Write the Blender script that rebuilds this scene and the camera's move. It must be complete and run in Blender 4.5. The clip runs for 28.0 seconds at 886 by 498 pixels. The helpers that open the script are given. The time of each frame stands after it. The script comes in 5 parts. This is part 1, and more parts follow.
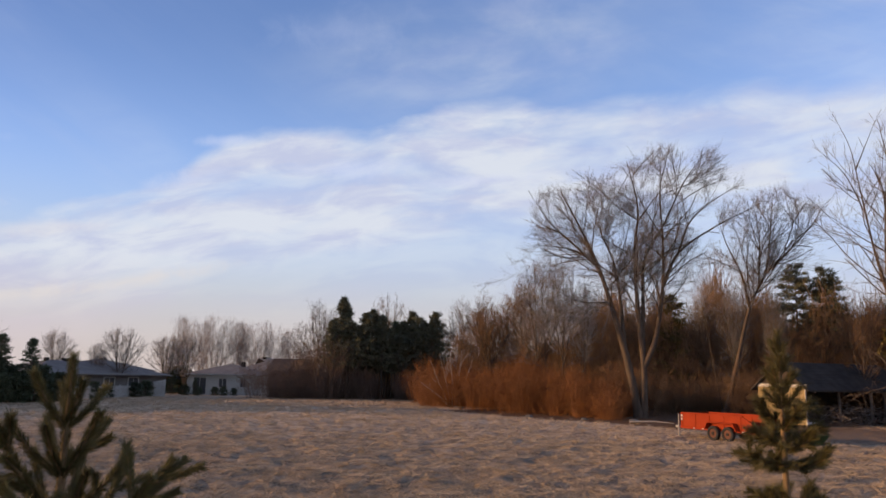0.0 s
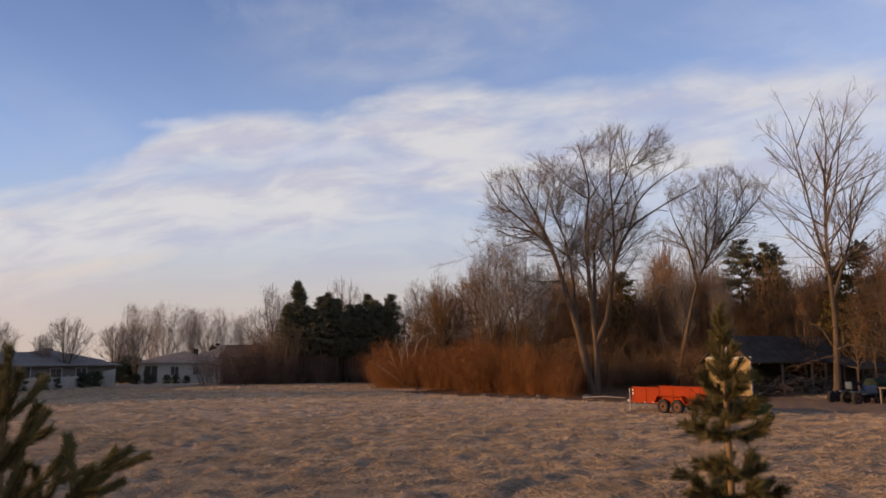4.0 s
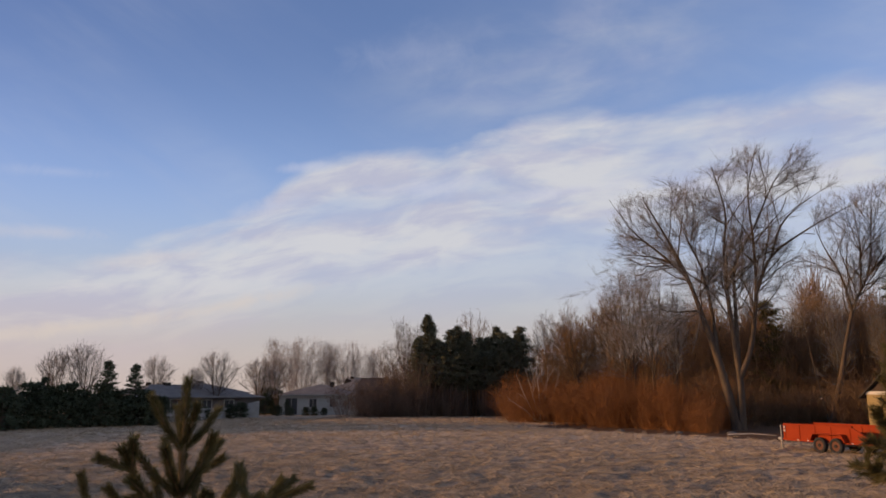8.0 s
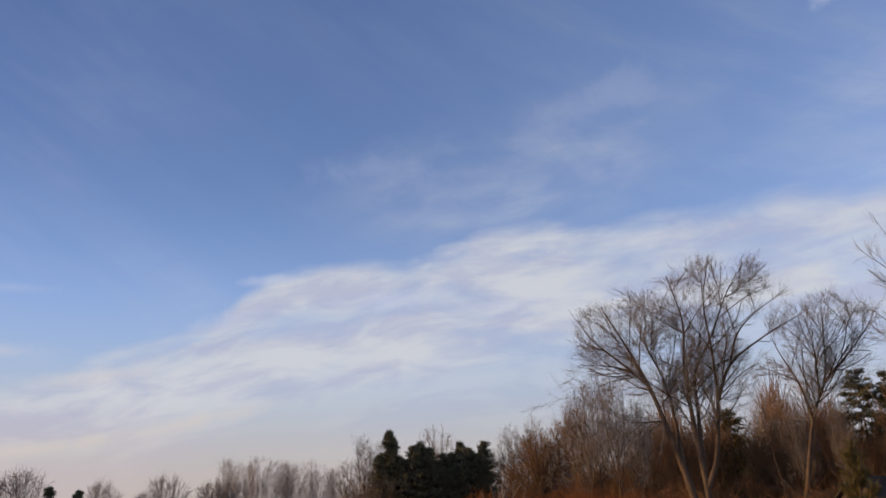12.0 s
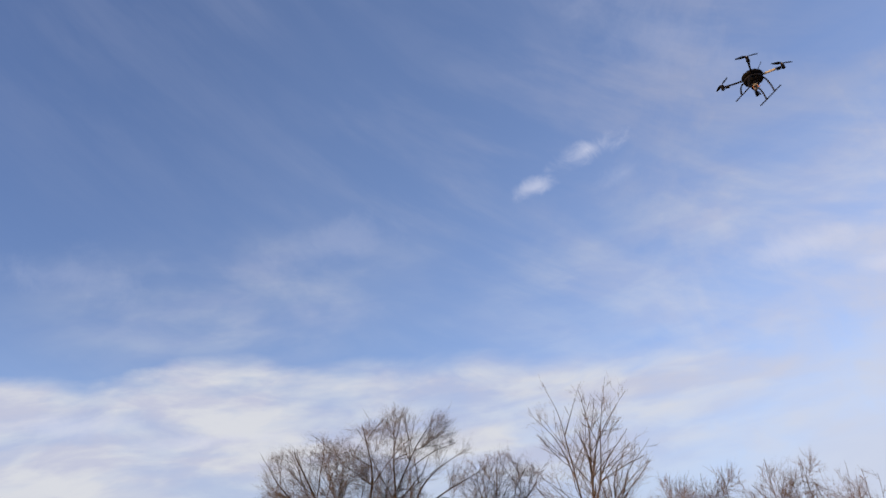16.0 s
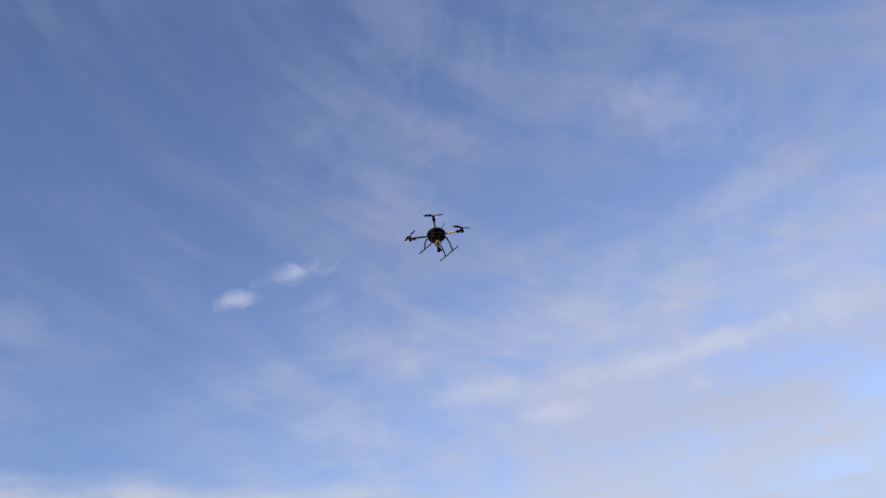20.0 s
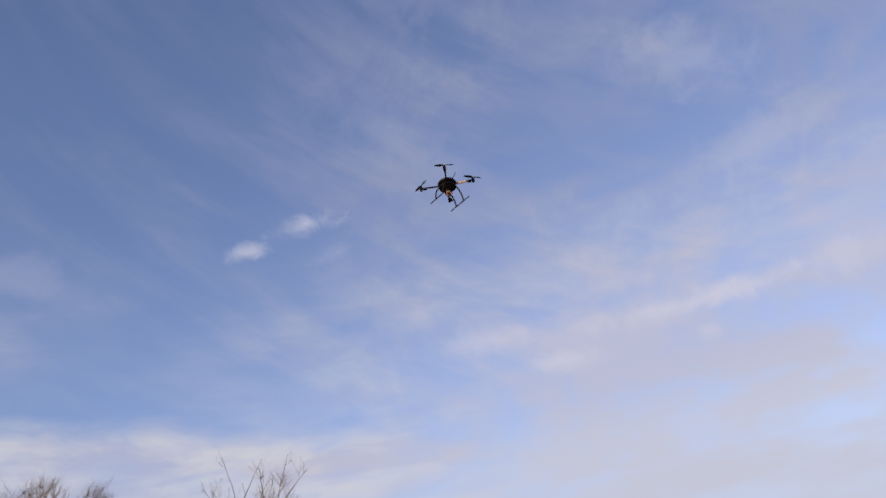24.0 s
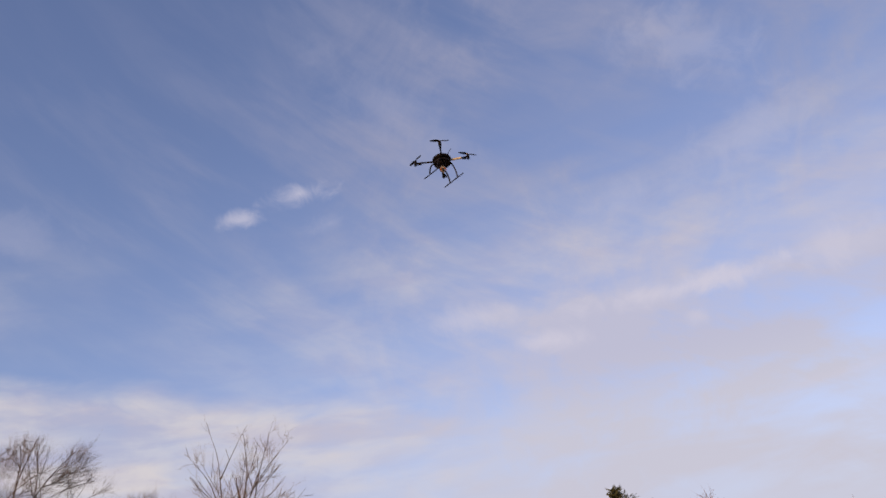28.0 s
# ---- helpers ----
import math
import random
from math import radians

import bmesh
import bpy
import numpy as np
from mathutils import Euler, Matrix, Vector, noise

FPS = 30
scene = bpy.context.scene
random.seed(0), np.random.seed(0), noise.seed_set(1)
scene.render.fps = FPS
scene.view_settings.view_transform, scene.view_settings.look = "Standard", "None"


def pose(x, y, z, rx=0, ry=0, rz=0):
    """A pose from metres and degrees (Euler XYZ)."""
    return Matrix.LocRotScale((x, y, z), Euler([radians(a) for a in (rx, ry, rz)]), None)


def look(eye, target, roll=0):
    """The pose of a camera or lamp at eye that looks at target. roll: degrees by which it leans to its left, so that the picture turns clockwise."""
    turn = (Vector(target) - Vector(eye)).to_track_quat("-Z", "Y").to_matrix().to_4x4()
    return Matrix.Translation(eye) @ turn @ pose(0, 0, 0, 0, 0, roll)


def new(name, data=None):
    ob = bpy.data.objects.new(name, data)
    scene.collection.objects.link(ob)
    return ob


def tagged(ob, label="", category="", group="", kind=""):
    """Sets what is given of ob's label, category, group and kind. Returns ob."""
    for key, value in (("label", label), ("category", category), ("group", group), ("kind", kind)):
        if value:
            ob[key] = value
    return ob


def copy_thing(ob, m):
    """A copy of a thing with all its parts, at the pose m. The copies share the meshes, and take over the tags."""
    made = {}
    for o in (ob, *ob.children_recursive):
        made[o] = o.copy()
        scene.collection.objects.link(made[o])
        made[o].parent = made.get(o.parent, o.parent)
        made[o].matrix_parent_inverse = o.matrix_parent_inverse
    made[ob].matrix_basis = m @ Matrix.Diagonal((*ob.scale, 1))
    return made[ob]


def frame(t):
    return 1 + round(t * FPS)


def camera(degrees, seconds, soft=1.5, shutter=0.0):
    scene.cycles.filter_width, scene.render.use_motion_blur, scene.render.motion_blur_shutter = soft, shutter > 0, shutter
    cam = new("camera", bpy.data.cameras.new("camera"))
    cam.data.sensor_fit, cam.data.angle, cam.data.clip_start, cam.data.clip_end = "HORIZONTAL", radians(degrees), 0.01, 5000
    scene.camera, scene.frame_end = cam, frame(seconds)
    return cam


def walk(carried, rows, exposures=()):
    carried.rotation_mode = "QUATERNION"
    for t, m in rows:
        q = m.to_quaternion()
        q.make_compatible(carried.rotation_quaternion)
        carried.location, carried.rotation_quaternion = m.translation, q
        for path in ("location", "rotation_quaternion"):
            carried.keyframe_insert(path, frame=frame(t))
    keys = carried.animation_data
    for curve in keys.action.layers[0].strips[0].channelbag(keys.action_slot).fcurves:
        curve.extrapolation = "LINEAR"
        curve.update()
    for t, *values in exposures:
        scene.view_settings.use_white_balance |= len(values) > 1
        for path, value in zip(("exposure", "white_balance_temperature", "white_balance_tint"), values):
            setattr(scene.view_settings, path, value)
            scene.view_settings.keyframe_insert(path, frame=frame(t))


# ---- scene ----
# ---- camera ----
EYE = 2.6      # height of the lens over the field
REACH = 0.65   # the lens swings on an arm's length
TURNS = [      # seconds, heading to the left, tilt up, roll (degrees)
    (0.0, 4.63, 9.88, 1.06),
    (0.5, 1.67, 8.90, -1.13),
    (1.0, 1.77, 8.59, 0.02),
    (1.5, 0.83, 8.34, -0.02),
    (2.0, 0.33, 8.71, -0.09),
    (2.5, 0.04, 8.57, 0.09),
    (3.0, -0.00, 8.70, 0.00),
    (3.5, 0.38, 8.47, -0.32),
    (5.5, 3.14, 8.70, -0.40),
    (6.0, 3.87, 9.16, -0.64),
    (6.5, 5.68, 9.32, -0.22),
    (7.0, 7.51, 10.15, -0.42),
    (7.5, 10.58, 10.78, -0.80),
    (8.0, 10.94, 11.06, -0.26),
    (8.5, 11.32, 11.61, -0.12),
    (9.0, 11.14, 11.87, -0.26),
    (9.5, 10.70, 13.78, 0.86),
    (10.0, 8.69, 15.14, -1.56),
    (10.5, 9.98, 17.69, -1.87),
    (11.0, 9.15, 17.16, -2.00),
    (11.5, 8.31, 18.41, -2.01),
    (13.5, 4.21, 22.83, -0.74),
    (14.0, 1.54, 24.73, -1.21),
    (14.5, -1.82, 26.20, -1.85),
    (15.0, -5.97, 28.35, -1.84),
    (15.5, -12.43, 28.38, -2.09),
    (16.0, -16.78, 29.45, -3.95),
    (16.5, -21.40, 31.25, -4.71),
    (17.0, -25.50, 31.59, -5.32),
    (17.5, -29.69, 32.55, -6.28),
    (18.0, -33.08, 33.32, -7.09),
    (18.5, -37.32, 33.81, -7.84),
    (19.0, -40.81, 34.12, -8.41),
    (19.5, -44.38, 34.85, -9.26),
    (20.0, -44.95, 36.10, -10.18),
    (20.5, -45.53, 35.40, -9.19),
    (21.0, -44.10, 35.14, -9.55),
    (21.5, -43.74, 34.08, -9.80),
    (23.5, -42.97, 33.56, -9.90),
    (24.0, -43.21, 32.43, -9.61),
    (24.5, -43.46, 32.32, -9.57),
    (25.0, -43.58, 32.33, -9.12),
    (25.5, -43.60, 32.46, -8.61),
    (26.0, -43.98, 33.28, -7.17),
    (26.5, -45.42, 32.39, -7.30),
    (27.0, -45.44, 31.26, -7.44),
    (27.5, -44.88, 30.36, -7.42),
    (28.0, -43.63, 30.49, -7.43),
]


def aim(yaw, tilt, roll):
    a = radians(yaw)
    return pose(-REACH * math.sin(a), REACH * math.cos(a), EYE, 90 + tilt, 0, yaw) @ pose(0, 0, 0, 0, 0, roll)


cam = camera(62.0, 28.0, soft=1.65)
# the camera's white balance drifts as the sky fills the view
BALANCE = [(0.0, 0.15, 6150, 9), (0.7, 0.02, 6550, 10.5), (1.2, 0.0, 6650, 11), (3.0, 0.0, 6780, 11), (6.0, 0.0, 6680, 11), (8.0, -0.1, 6520, 10.5), (11.2, -0.15, 6300, 9.5), (14.0, 0.0, 6350, 9.5), (16.0, 0.06, 6420, 9.5), (18.0, -0.1, 6120, 10), (21.0, -0.1, 6120, 10), (24.0, -0.12, 6600, 14), (28.0, -0.1, 6900, 17)]
walk(cam, [(t, aim(y, p, r)) for t, y, p, r in TURNS], BALANCE)

# ---- world, sun ----
SUN_AZ, SUN_EL = -97.0, 9.5


def bearing(az, r, z=0.0):
    """A place at az degrees to the right of straight ahead, r metres off."""
    return Vector((r * math.sin(radians(az)), r * math.cos(radians(az)), z))


class Nodes:
    """Short hand for node trees."""

    def __init__(self, tree):
        self.tree = tree

    def add(self, kind):
        return self.tree.nodes.new(kind)

    def link(self, a, b):
        self.tree.links.new(a, b)

    def put(self, sock, v):
        if isinstance(v, bpy.types.NodeSocket):
            self.link(v, sock)
        else:
            sock.default_value = v

    def math(self, op, a, b=0.0, c=0.0, clamp=False):
        n = self.add("ShaderNodeMath")
        n.operation, n.use_clamp = op, clamp
        for s, v in zip(n.inputs, (a, b, c)):
            self.put(s, v)
        return n.outputs[0]

    def span(self, v, a, b, lo=0.0, hi=1.0, smooth=True):
        n = self.add("ShaderNodeMapRange")
        n.interpolation_type = "SMOOTHSTEP" if smooth else "LINEAR"
        for s, x in zip(n.inputs, (v, a, b, lo, hi)):
            self.put(s, x)
        return n.outputs[0]

    def mix(self, f, a, b, blend="MIX"):
        n = self.add("ShaderNodeMix")
        n.data_type, n.blend_type = "RGBA", blend
        self.put(n.inputs[0], f)
        self.put(n.inputs[6], a)
        self.put(n.inputs[7], b)
        return n.outputs[2]

    def noise(self, vec, scale, detail=4.0, rough=0.5, warp=0.0):
        n = self.add("ShaderNodeTexNoise")
        self.put(n.inputs["Vector"], vec)
        n.inputs["Scale"].default_value = scale
        n.inputs["Detail"].default_value = detail
        n.inputs["Roughness"].default_value = rough
        n.inputs["Distortion"].default_value = warp
        return n.outputs["Fac"]

    def xyz(self, x, y, z=0.0):
        n = self.add("ShaderNodeCombineXYZ")
        for s, v in zip(n.inputs, (x, y, z)):
            self.put(s, v)
        return n.outputs[0]

    def ramp(self, f, stops):
        n = self.add("ShaderNodeValToRGB")
        e = n.color_ramp.elements
        while len(e) < len(stops):
            e.new(0.5)
        for s, (at, c) in zip(e, stops):
            s.position, s.color = at, (*c, 1) if len(c) == 3 else c
        self.put(n.inputs[0], f)
        return n.outputs[0]


world = bpy.data.worlds.new("evening_sky")
scene.world = world
world.use_nodes = True
world.node_tree.nodes.clear()
w = Nodes(world.node_tree)
sky = w.add("ShaderNodeTexSky")
sky.sky_type, sky.sun_disc = "NISHITA", False
sky.sun_elevation, sky.sun_rotation = radians(SUN_EL), radians(SUN_AZ)
sky.air_density, sky.dust_density, sky.ozone_density = 1.0, 0.6, 2.0
ray = w.add("ShaderNodeTexCoord").outputs["Generated"]
sep = w.add("ShaderNodeSeparateXYZ")
w.link(ray, sep.inputs[0])
az = w.math("MULTIPLY", w.math("ARCTAN2", sep.outputs[0], sep.outputs[1]), 57.2958)
el = w.math("MULTIPLY", w.math("ARCSINE", sep.outputs[2]), 57.2958)
# the long bank: its upper edge climbs from the left, steps up and flattens
CREST = ((-46, 9.0), (-33, 11.0), (-28, 12.9), (-24.5, 15.2), (-21.5, 17.9), (-17, 18.7), (-11, 19.0), (-7, 20.2), (-2, 21.4), (6, 21.8), (15, 22.0), (24, 21.8), (34, 21.9), (48, 20.2), (70, 16.0))
across = w.span(az, -50.0, 80.0, smooth=False)
crest = w.ramp(across, [((a + 50.0) / 130.0, (h / 30.0,) * 3) for a, h in CREST])
edge = w.math("MULTIPLY", crest, 30.0)
# its streaks run along a smoother line
soft_line = w.ramp(across, [((a + 50.0) / 130.0, (h / 30.0,) * 3) for a, h in ((-50, 6.0), (-33, 9.8), (-22, 14.5), (-8, 18.2), (15, 20.5), (40, 21.5), (80, 23.0))])
lean = w.math("MULTIPLY_ADD", soft_line, -17.0, el)
flow = w.xyz(w.math("MULTIPLY", az, 0.027), w.math("MULTIPLY", lean, 0.12))
fine = w.noise(flow, 2.3, 6.0, 0.50, 0.2)
lumps = w.noise(w.xyz(w.math("MULTIPLY", az, 0.05), w.math("MULTIPLY", lean, 0.12), 2.2), 2.6, 6.0, 0.5, 0.3)
broad = w.noise(w.xyz(w.math("MULTIPLY", az, 0.020), w.math("MULTIPLY", el, 0.040), 3.7), 1.6, 4.0, 0.5, 0.2)
slant = w.math("MULTIPLY_ADD", az, 0.45, el)
wisp = w.noise(w.xyz(w.math("MULTIPLY", az, 0.030), w.math("MULTIPLY", slant, 0.11), 8.1), 1.6, 7.0, 0.58, 0.25)
under = w.math("SUBTRACT", w.math("MULTIPLY_ADD", lumps, 4.0, edge), w.math("ADD", el, 1.7))
bank = w.span(under, 0.0, w.span(az, -12.0, 30.0, 2.2, 5.0))
body = w.math("MAXIMUM", w.span(under, 7.5, 12.5, 1.0, 0.38), w.span(az, 18.0, 50.0, 0.0, 0.85))
body = w.math("MULTIPLY", body, w.span(az, 15.0, 45.0, 1.0, 0.85))
bank = w.math("MULTIPLY", w.math("MULTIPLY", bank, body), w.span(fine, 0.34, 0.60, w.span(az, 0.0, 25.0, 0.60, 0.66), 1.15))
bank = w.math("MULTIPLY", bank, w.span(lumps, 0.32, 0.62, w.span(az, 0.0, 25.0, 0.74, 0.80), 1.08))
veil = w.math("MULTIPLY", w.span(wisp, 0.38, 0.70), w.span(broad, 0.35, 0.65, 0.12, 0.50))
veil = w.math("MULTIPLY", veil, w.span(az, -10.0, 40.0, 0.30, 1.0))
side = w.math("MULTIPLY", w.span(az, 10.0, 65.0), w.span(el, 50.0, 14.0, 0.05, 0.66))
side = w.math("MULTIPLY", side, w.span(fine, 0.36, 0.64, 0.62, 1.26))


def puff(a, e, wide, tall, tilt, gain):
    """A small cloud at a bearing and a height, drawn out along a slope."""
    da, de = w.math("SUBTRACT", az, a), w.math("SUBTRACT", el, e)
    da = w.math("MULTIPLY", da, math.cos(radians(e)))
    along = w.math("ADD", w.math("MULTIPLY", da, math.cos(radians(tilt))), w.math("MULTIPLY", de, math.sin(radians(tilt))))
    across = w.math("SUBTRACT", w.math("MULTIPLY", de, math.cos(radians(tilt))), w.math("MULTIPLY", da, math.sin(radians(tilt))))
    d = w.math("SQRT", w.math("ADD", w.math("POWER", w.math("DIVIDE", along, wide), 2.0), w.math("POWER", w.math("DIVIDE", across, tall), 2.0)))
    d = w.math("ADD", d, w.math("MULTIPLY_ADD", ruffle, -2.8, 1.42))
    return w.math("MULTIPLY", w.span(d, 1.45, -0.1), gain)


ruffle = w.noise(ray, 21.0, 8.0, 0.62, 0.6)
puffs = 0.0
for p in ((30.8, 35.5, 2.4, 0.90, 9, 0.85), (25.6, 33.4, 1.4, 0.62, 8, 0.62), (33.6, 33.2, 1.6, 0.7, 10, 0.20), (51.8, 22.2, 2.7, 0.85, -6, 0.80), (44.8, 24.8, 3.2, 1.1, -4, 0.50), (62.5, 23.9, 7.8, 0.85, -1, 0.90),
          (74.5, 23.4, 2.8, 1.5, -5, 0.50), (63.3, 21.6, 1.0, 0.65, 0, 0.45), (72.0, 33.2, 5.0, 2.2, 15, 0.24), (59.4, 31.2, 2.8, 1.4, 20, 0.18), (72.0, 15.4, 6.0, 0.35, 3, 0.32), (40.0, 41.5, 7.0, 2.2, -40, 0.10),
          (69.5, 41.0, 5.0, 2.4, -35, 0.22), (-13.0, 26.0, 5.0, 1.6, 4, 0.15), (7.0, 30.1, 5.0, 1.6, 14, 0.12),
          (-21.6, 17.2, 2.2, 0.35, 8, 0.42), (-12.2, 15.8, 4.6, 0.75, 4, 0.50), (-1.8, 15.2, 5.0, 0.5, 5, 0.45), (-24.4, 14.0, 2.4, 0.7, 18, 0.45), (-33.0, 9.7, 4.0, 0.6, 8, 0.40),
          (-26.5, 6.7, 6.5, 0.55, 13, 0.55), (-38.0, 4.5, 8.5, 0.55, 9, 0.60), (-39.5, 15.2, 3.0, 0.4, 4, 0.22), (-40.0, 11.0, 3.5, 0.5, 2, 0.40)):
    puffs = w.math("MAXIMUM", puffs, puff(*p))
mottle = w.math("MULTIPLY", w.span(w.noise(ray, 6.0, 8.0, 0.62, 0.6), 0.42, 0.66, 0.0, 0.30), w.span(az, 18.0, 45.0))
# a loose gauze hangs over the middle of the bank
gauze = w.math("SQRT", w.math("ADD", w.math("POWER", w.math("DIVIDE", w.math("SUBTRACT", az, 0.0), 22.0), 2.0), w.math("POWER", w.math("DIVIDE", w.math("MULTIPLY_ADD", az, -0.12, w.math("SUBTRACT", el, 25.2)), 7.0), 2.0)))
gauze = w.math("MULTIPLY", w.span(gauze, 1.0, 0.2), w.span(w.noise(w.xyz(w.math("MULTIPLY", az, 0.045), w.math("MULTIPLY", lean, 0.10), 6.4), 2.2, 6.0, 0.52, 0.25), 0.36, 0.70, 0.06, 0.42))
mottle = w.math("MAXIMUM", mottle, gauze)
cover = w.math("MAXIMUM", bank, w.math("ADD", w.math("ADD", veil, side), mottle), clamp=True)
haze = w.span(el, 18.0, 2.0, 0.0, 0.92)
shade = w.noise(w.xyz(w.math("MULTIPLY", az, 0.05), w.math("MULTIPLY", lean, 0.17), 5.3), 2.8, 6.0, 0.56, 0.4)
clear = w.mix(w.span(shade, 0.36, 0.62), (0.525, 0.54, 0.67, 1), (0.68, 0.685, 0.72, 1))
white = w.mix(w.span(el, 9.0, 1.0), clear, (0.62, 0.52, 0.50, 1))
white = w.mix(w.span(el, 20.0, 40.0), white, (0.35, 0.385, 0.54, 1))
white = w.mix(w.math("MULTIPLY", w.span(az, 22.0, 52.0), w.span(el, 36.0, 22.0)), white, w.mix(w.span(el, 21.0, 15.0), (0.525, 0.560, 0.72, 1), (0.59, 0.62, 0.735, 1)))
blue = w.mix(1.0, sky.outputs[0], (0.262, 0.230, 0.271, 1), "MULTIPLY")
blue = w.mix(1.0, blue, w.mix(w.span(az, -70.0, -8.0), (0.48, 0.52, 0.60, 1), (1.0, 1.0, 1.0, 1)), "MULTIPLY")
low = w.ramp(w.span(el, 0.0, 20.0, smooth=False), ((0.0, (0.59, 0.485, 0.43)), (0.25, (0.53, 0.495, 0.49)), (0.5, (0.43, 0.475, 0.56)), (1.0, (0.30, 0.40, 0.60))))
low = w.mix(w.span(az, 0.0, 60.0), low, (0.455, 0.482, 0.60, 1))
blue = w.mix(w.math("MULTIPLY", w.span(el, 13.0, 27.0), w.span(az, 12.0, -20.0)), blue, w.mix(1.0, blue, (0.76, 0.80, 0.85, 1), "MULTIPLY"))
sight = w.mix(haze, blue, low)
sight = w.mix(w.math("MULTIPLY", cover, 0.96), sight, white)
sight = w.mix(puffs, sight, w.mix(w.span(el, 5.0, 16.0), (0.74, 0.64, 0.56, 1), (0.63, 0.65, 0.785, 1)))
back = w.add("ShaderNodeBackground")
w.link(sight, back.inputs[0])
back.inputs[1].default_value = 1.0
w.link(back.outputs[0], w.add("ShaderNodeOutputWorld").inputs[0])

lamp = bpy.data.lights.new("sun", "SUN")
lamp.energy, lamp.angle, lamp.color = 4.2, radians(0.6), (1.0, 0.57, 0.25)
sun = new("sun", lamp)
sun.matrix_world = look(bearing(SUN_AZ, 100, 100 * math.tan(radians(SUN_EL))), (0, 0, 0))

# ---- materials ----


def stuff(name, a, b, scale=3.0, rough=0.85, bump=0.3, fine=40.0, metal=0.0, vary=0.0, sheen=0.5, stretch=(1, 1, 1)):
    """A worn surface: two colours mixed at two scales, with relief."""
    m = bpy.data.materials.new(name)
    m.use_nodes = True
    m.node_tree.nodes.clear()
    n = Nodes(m.node_tree)
    at = n.add("ShaderNodeTexCoord").outputs["Object"]
    mp = n.add("ShaderNodeMapping")
    n.link(at, mp.inputs[0])
    mp.inputs[3].default_value = stretch
    big = n.noise(mp.outputs[0], scale, 5.0, 0.6)
    small = n.noise(mp.outputs[0], fine, 4.0, 0.6)
    f = n.math("ADD", n.span(big, 0.3, 0.7, 0.0, 0.65), n.span(small, 0.3, 0.7, 0.0, 0.35))
    col = n.mix(f, (*a, 1), (*b, 1))
    if vary:
        info = n.add("ShaderNodeObjectInfo").outputs["Random"]
        isle = n.add("ShaderNodeNewGeometry").outputs["Random Per Island"]
        k = n.span(n.math("ADD", n.math("MULTIPLY", info, 0.5), n.math("MULTIPLY", isle, 0.5)), 0.0, 1.0, 1.0 - vary, 1.0 + vary, smooth=False)
        hsv = n.add("ShaderNodeHueSaturation")
        n.link(col, hsv.inputs["Color"])
        n.link(k, hsv.inputs["Value"])
        col = hsv.outputs[0]
    p = n.add("ShaderNodeBsdfPrincipled")
    n.link(col, p.inputs["Base Color"])
    n.put(p.inputs["Roughness"], n.span(small, 0.2, 0.8, max(rough - 0.1, 0.02), min(rough + 0.1, 1.0)))
    p.inputs["Metallic"].default_value = metal
    p.inputs["Specular IOR Level"].default_value = sheen
    if bump:
        bp = n.add("ShaderNodeBump")
        bp.inputs["Strength"].default_value = bump
        bp.inputs["Distance"].default_value = 0.02
        n.link(n.math("ADD", small, big), bp.inputs["Height"])
        n.link(bp.outputs[0], p.inputs["Normal"])
    n.link(p.outputs[0], n.add("ShaderNodeOutputMaterial").inputs[0])
    return m


BARK = stuff("bark_grey_brown", (0.050, 0.036, 0.024), (0.148, 0.104, 0.066), 3.0, 0.9, 1.0, 14, stretch=(1, 1, 0.25))
BARK_PALE = stuff("bark_pale", (0.34, 0.285, 0.22), (0.52, 0.45, 0.36), 2.0, 0.9, 0.6, 12, stretch=(1, 1, 0.4))
TWIG = stuff("twig_brown", (0.175, 0.158, 0.142), (0.29, 0.265, 0.24), 1.0, 0.9, 0.0, 8, vary=0.3)
TWIG_WOOD = stuff("twig_dark_brown", (0.128, 0.074, 0.035), (0.238, 0.140, 0.067), 1.0, 0.9, 0.0, 8, vary=0.35)
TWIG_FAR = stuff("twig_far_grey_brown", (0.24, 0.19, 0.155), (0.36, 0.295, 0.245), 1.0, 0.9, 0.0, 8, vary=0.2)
TWIG_RED = stuff("twig_red_brown", (0.16, 0.062, 0.015), (0.29, 0.116, 0.030), 0.6, 0.9, 0.0, 6, vary=0.35)
TWIG_SHADED = stuff("twig_shaded_brown", (0.105, 0.070, 0.048), (0.21, 0.142, 0.096), 0.6, 0.9, 0.0, 6, vary=0.35)
NEEDLE = stuff("needle_dark_green", (0.040, 0.052, 0.030), (0.086, 0.098, 0.054), 0.6, 0.8, 0.0, 4, vary=0.4, sheen=0.2)
TWIG_DEEP = stuff("twig_deep_woods", (0.185, 0.108, 0.052), (0.33, 0.197, 0.096), 0.2, 0.9, 0.0, 3, vary=0.35)
NEEDLE_BROWN = stuff("needle_brown_green", (0.082, 0.086, 0.050), (0.165, 0.155, 0.092), 0.6, 0.8, 0.0, 4, vary=0.4, sheen=0.2)
NEEDLE_NEAR = stuff("needle_olive_green", (0.060, 0.054, 0.018), (0.150, 0.125, 0.042), 3.0, 0.6, 0.0, 20, vary=0.4, sheen=0.3)
NEEDLE_GOLD = stuff("needle_yellow_green", (0.095, 0.08, 0.026), (0.18, 0.14, 0.048), 0.6, 0.8, 0.0, 4, vary=0.4, sheen=0.2)
SHOOT = stuff("shoot_tan", (0.17, 0.105, 0.048), (0.28, 0.18, 0.085), 8.0, 0.8, 0.3, 60)
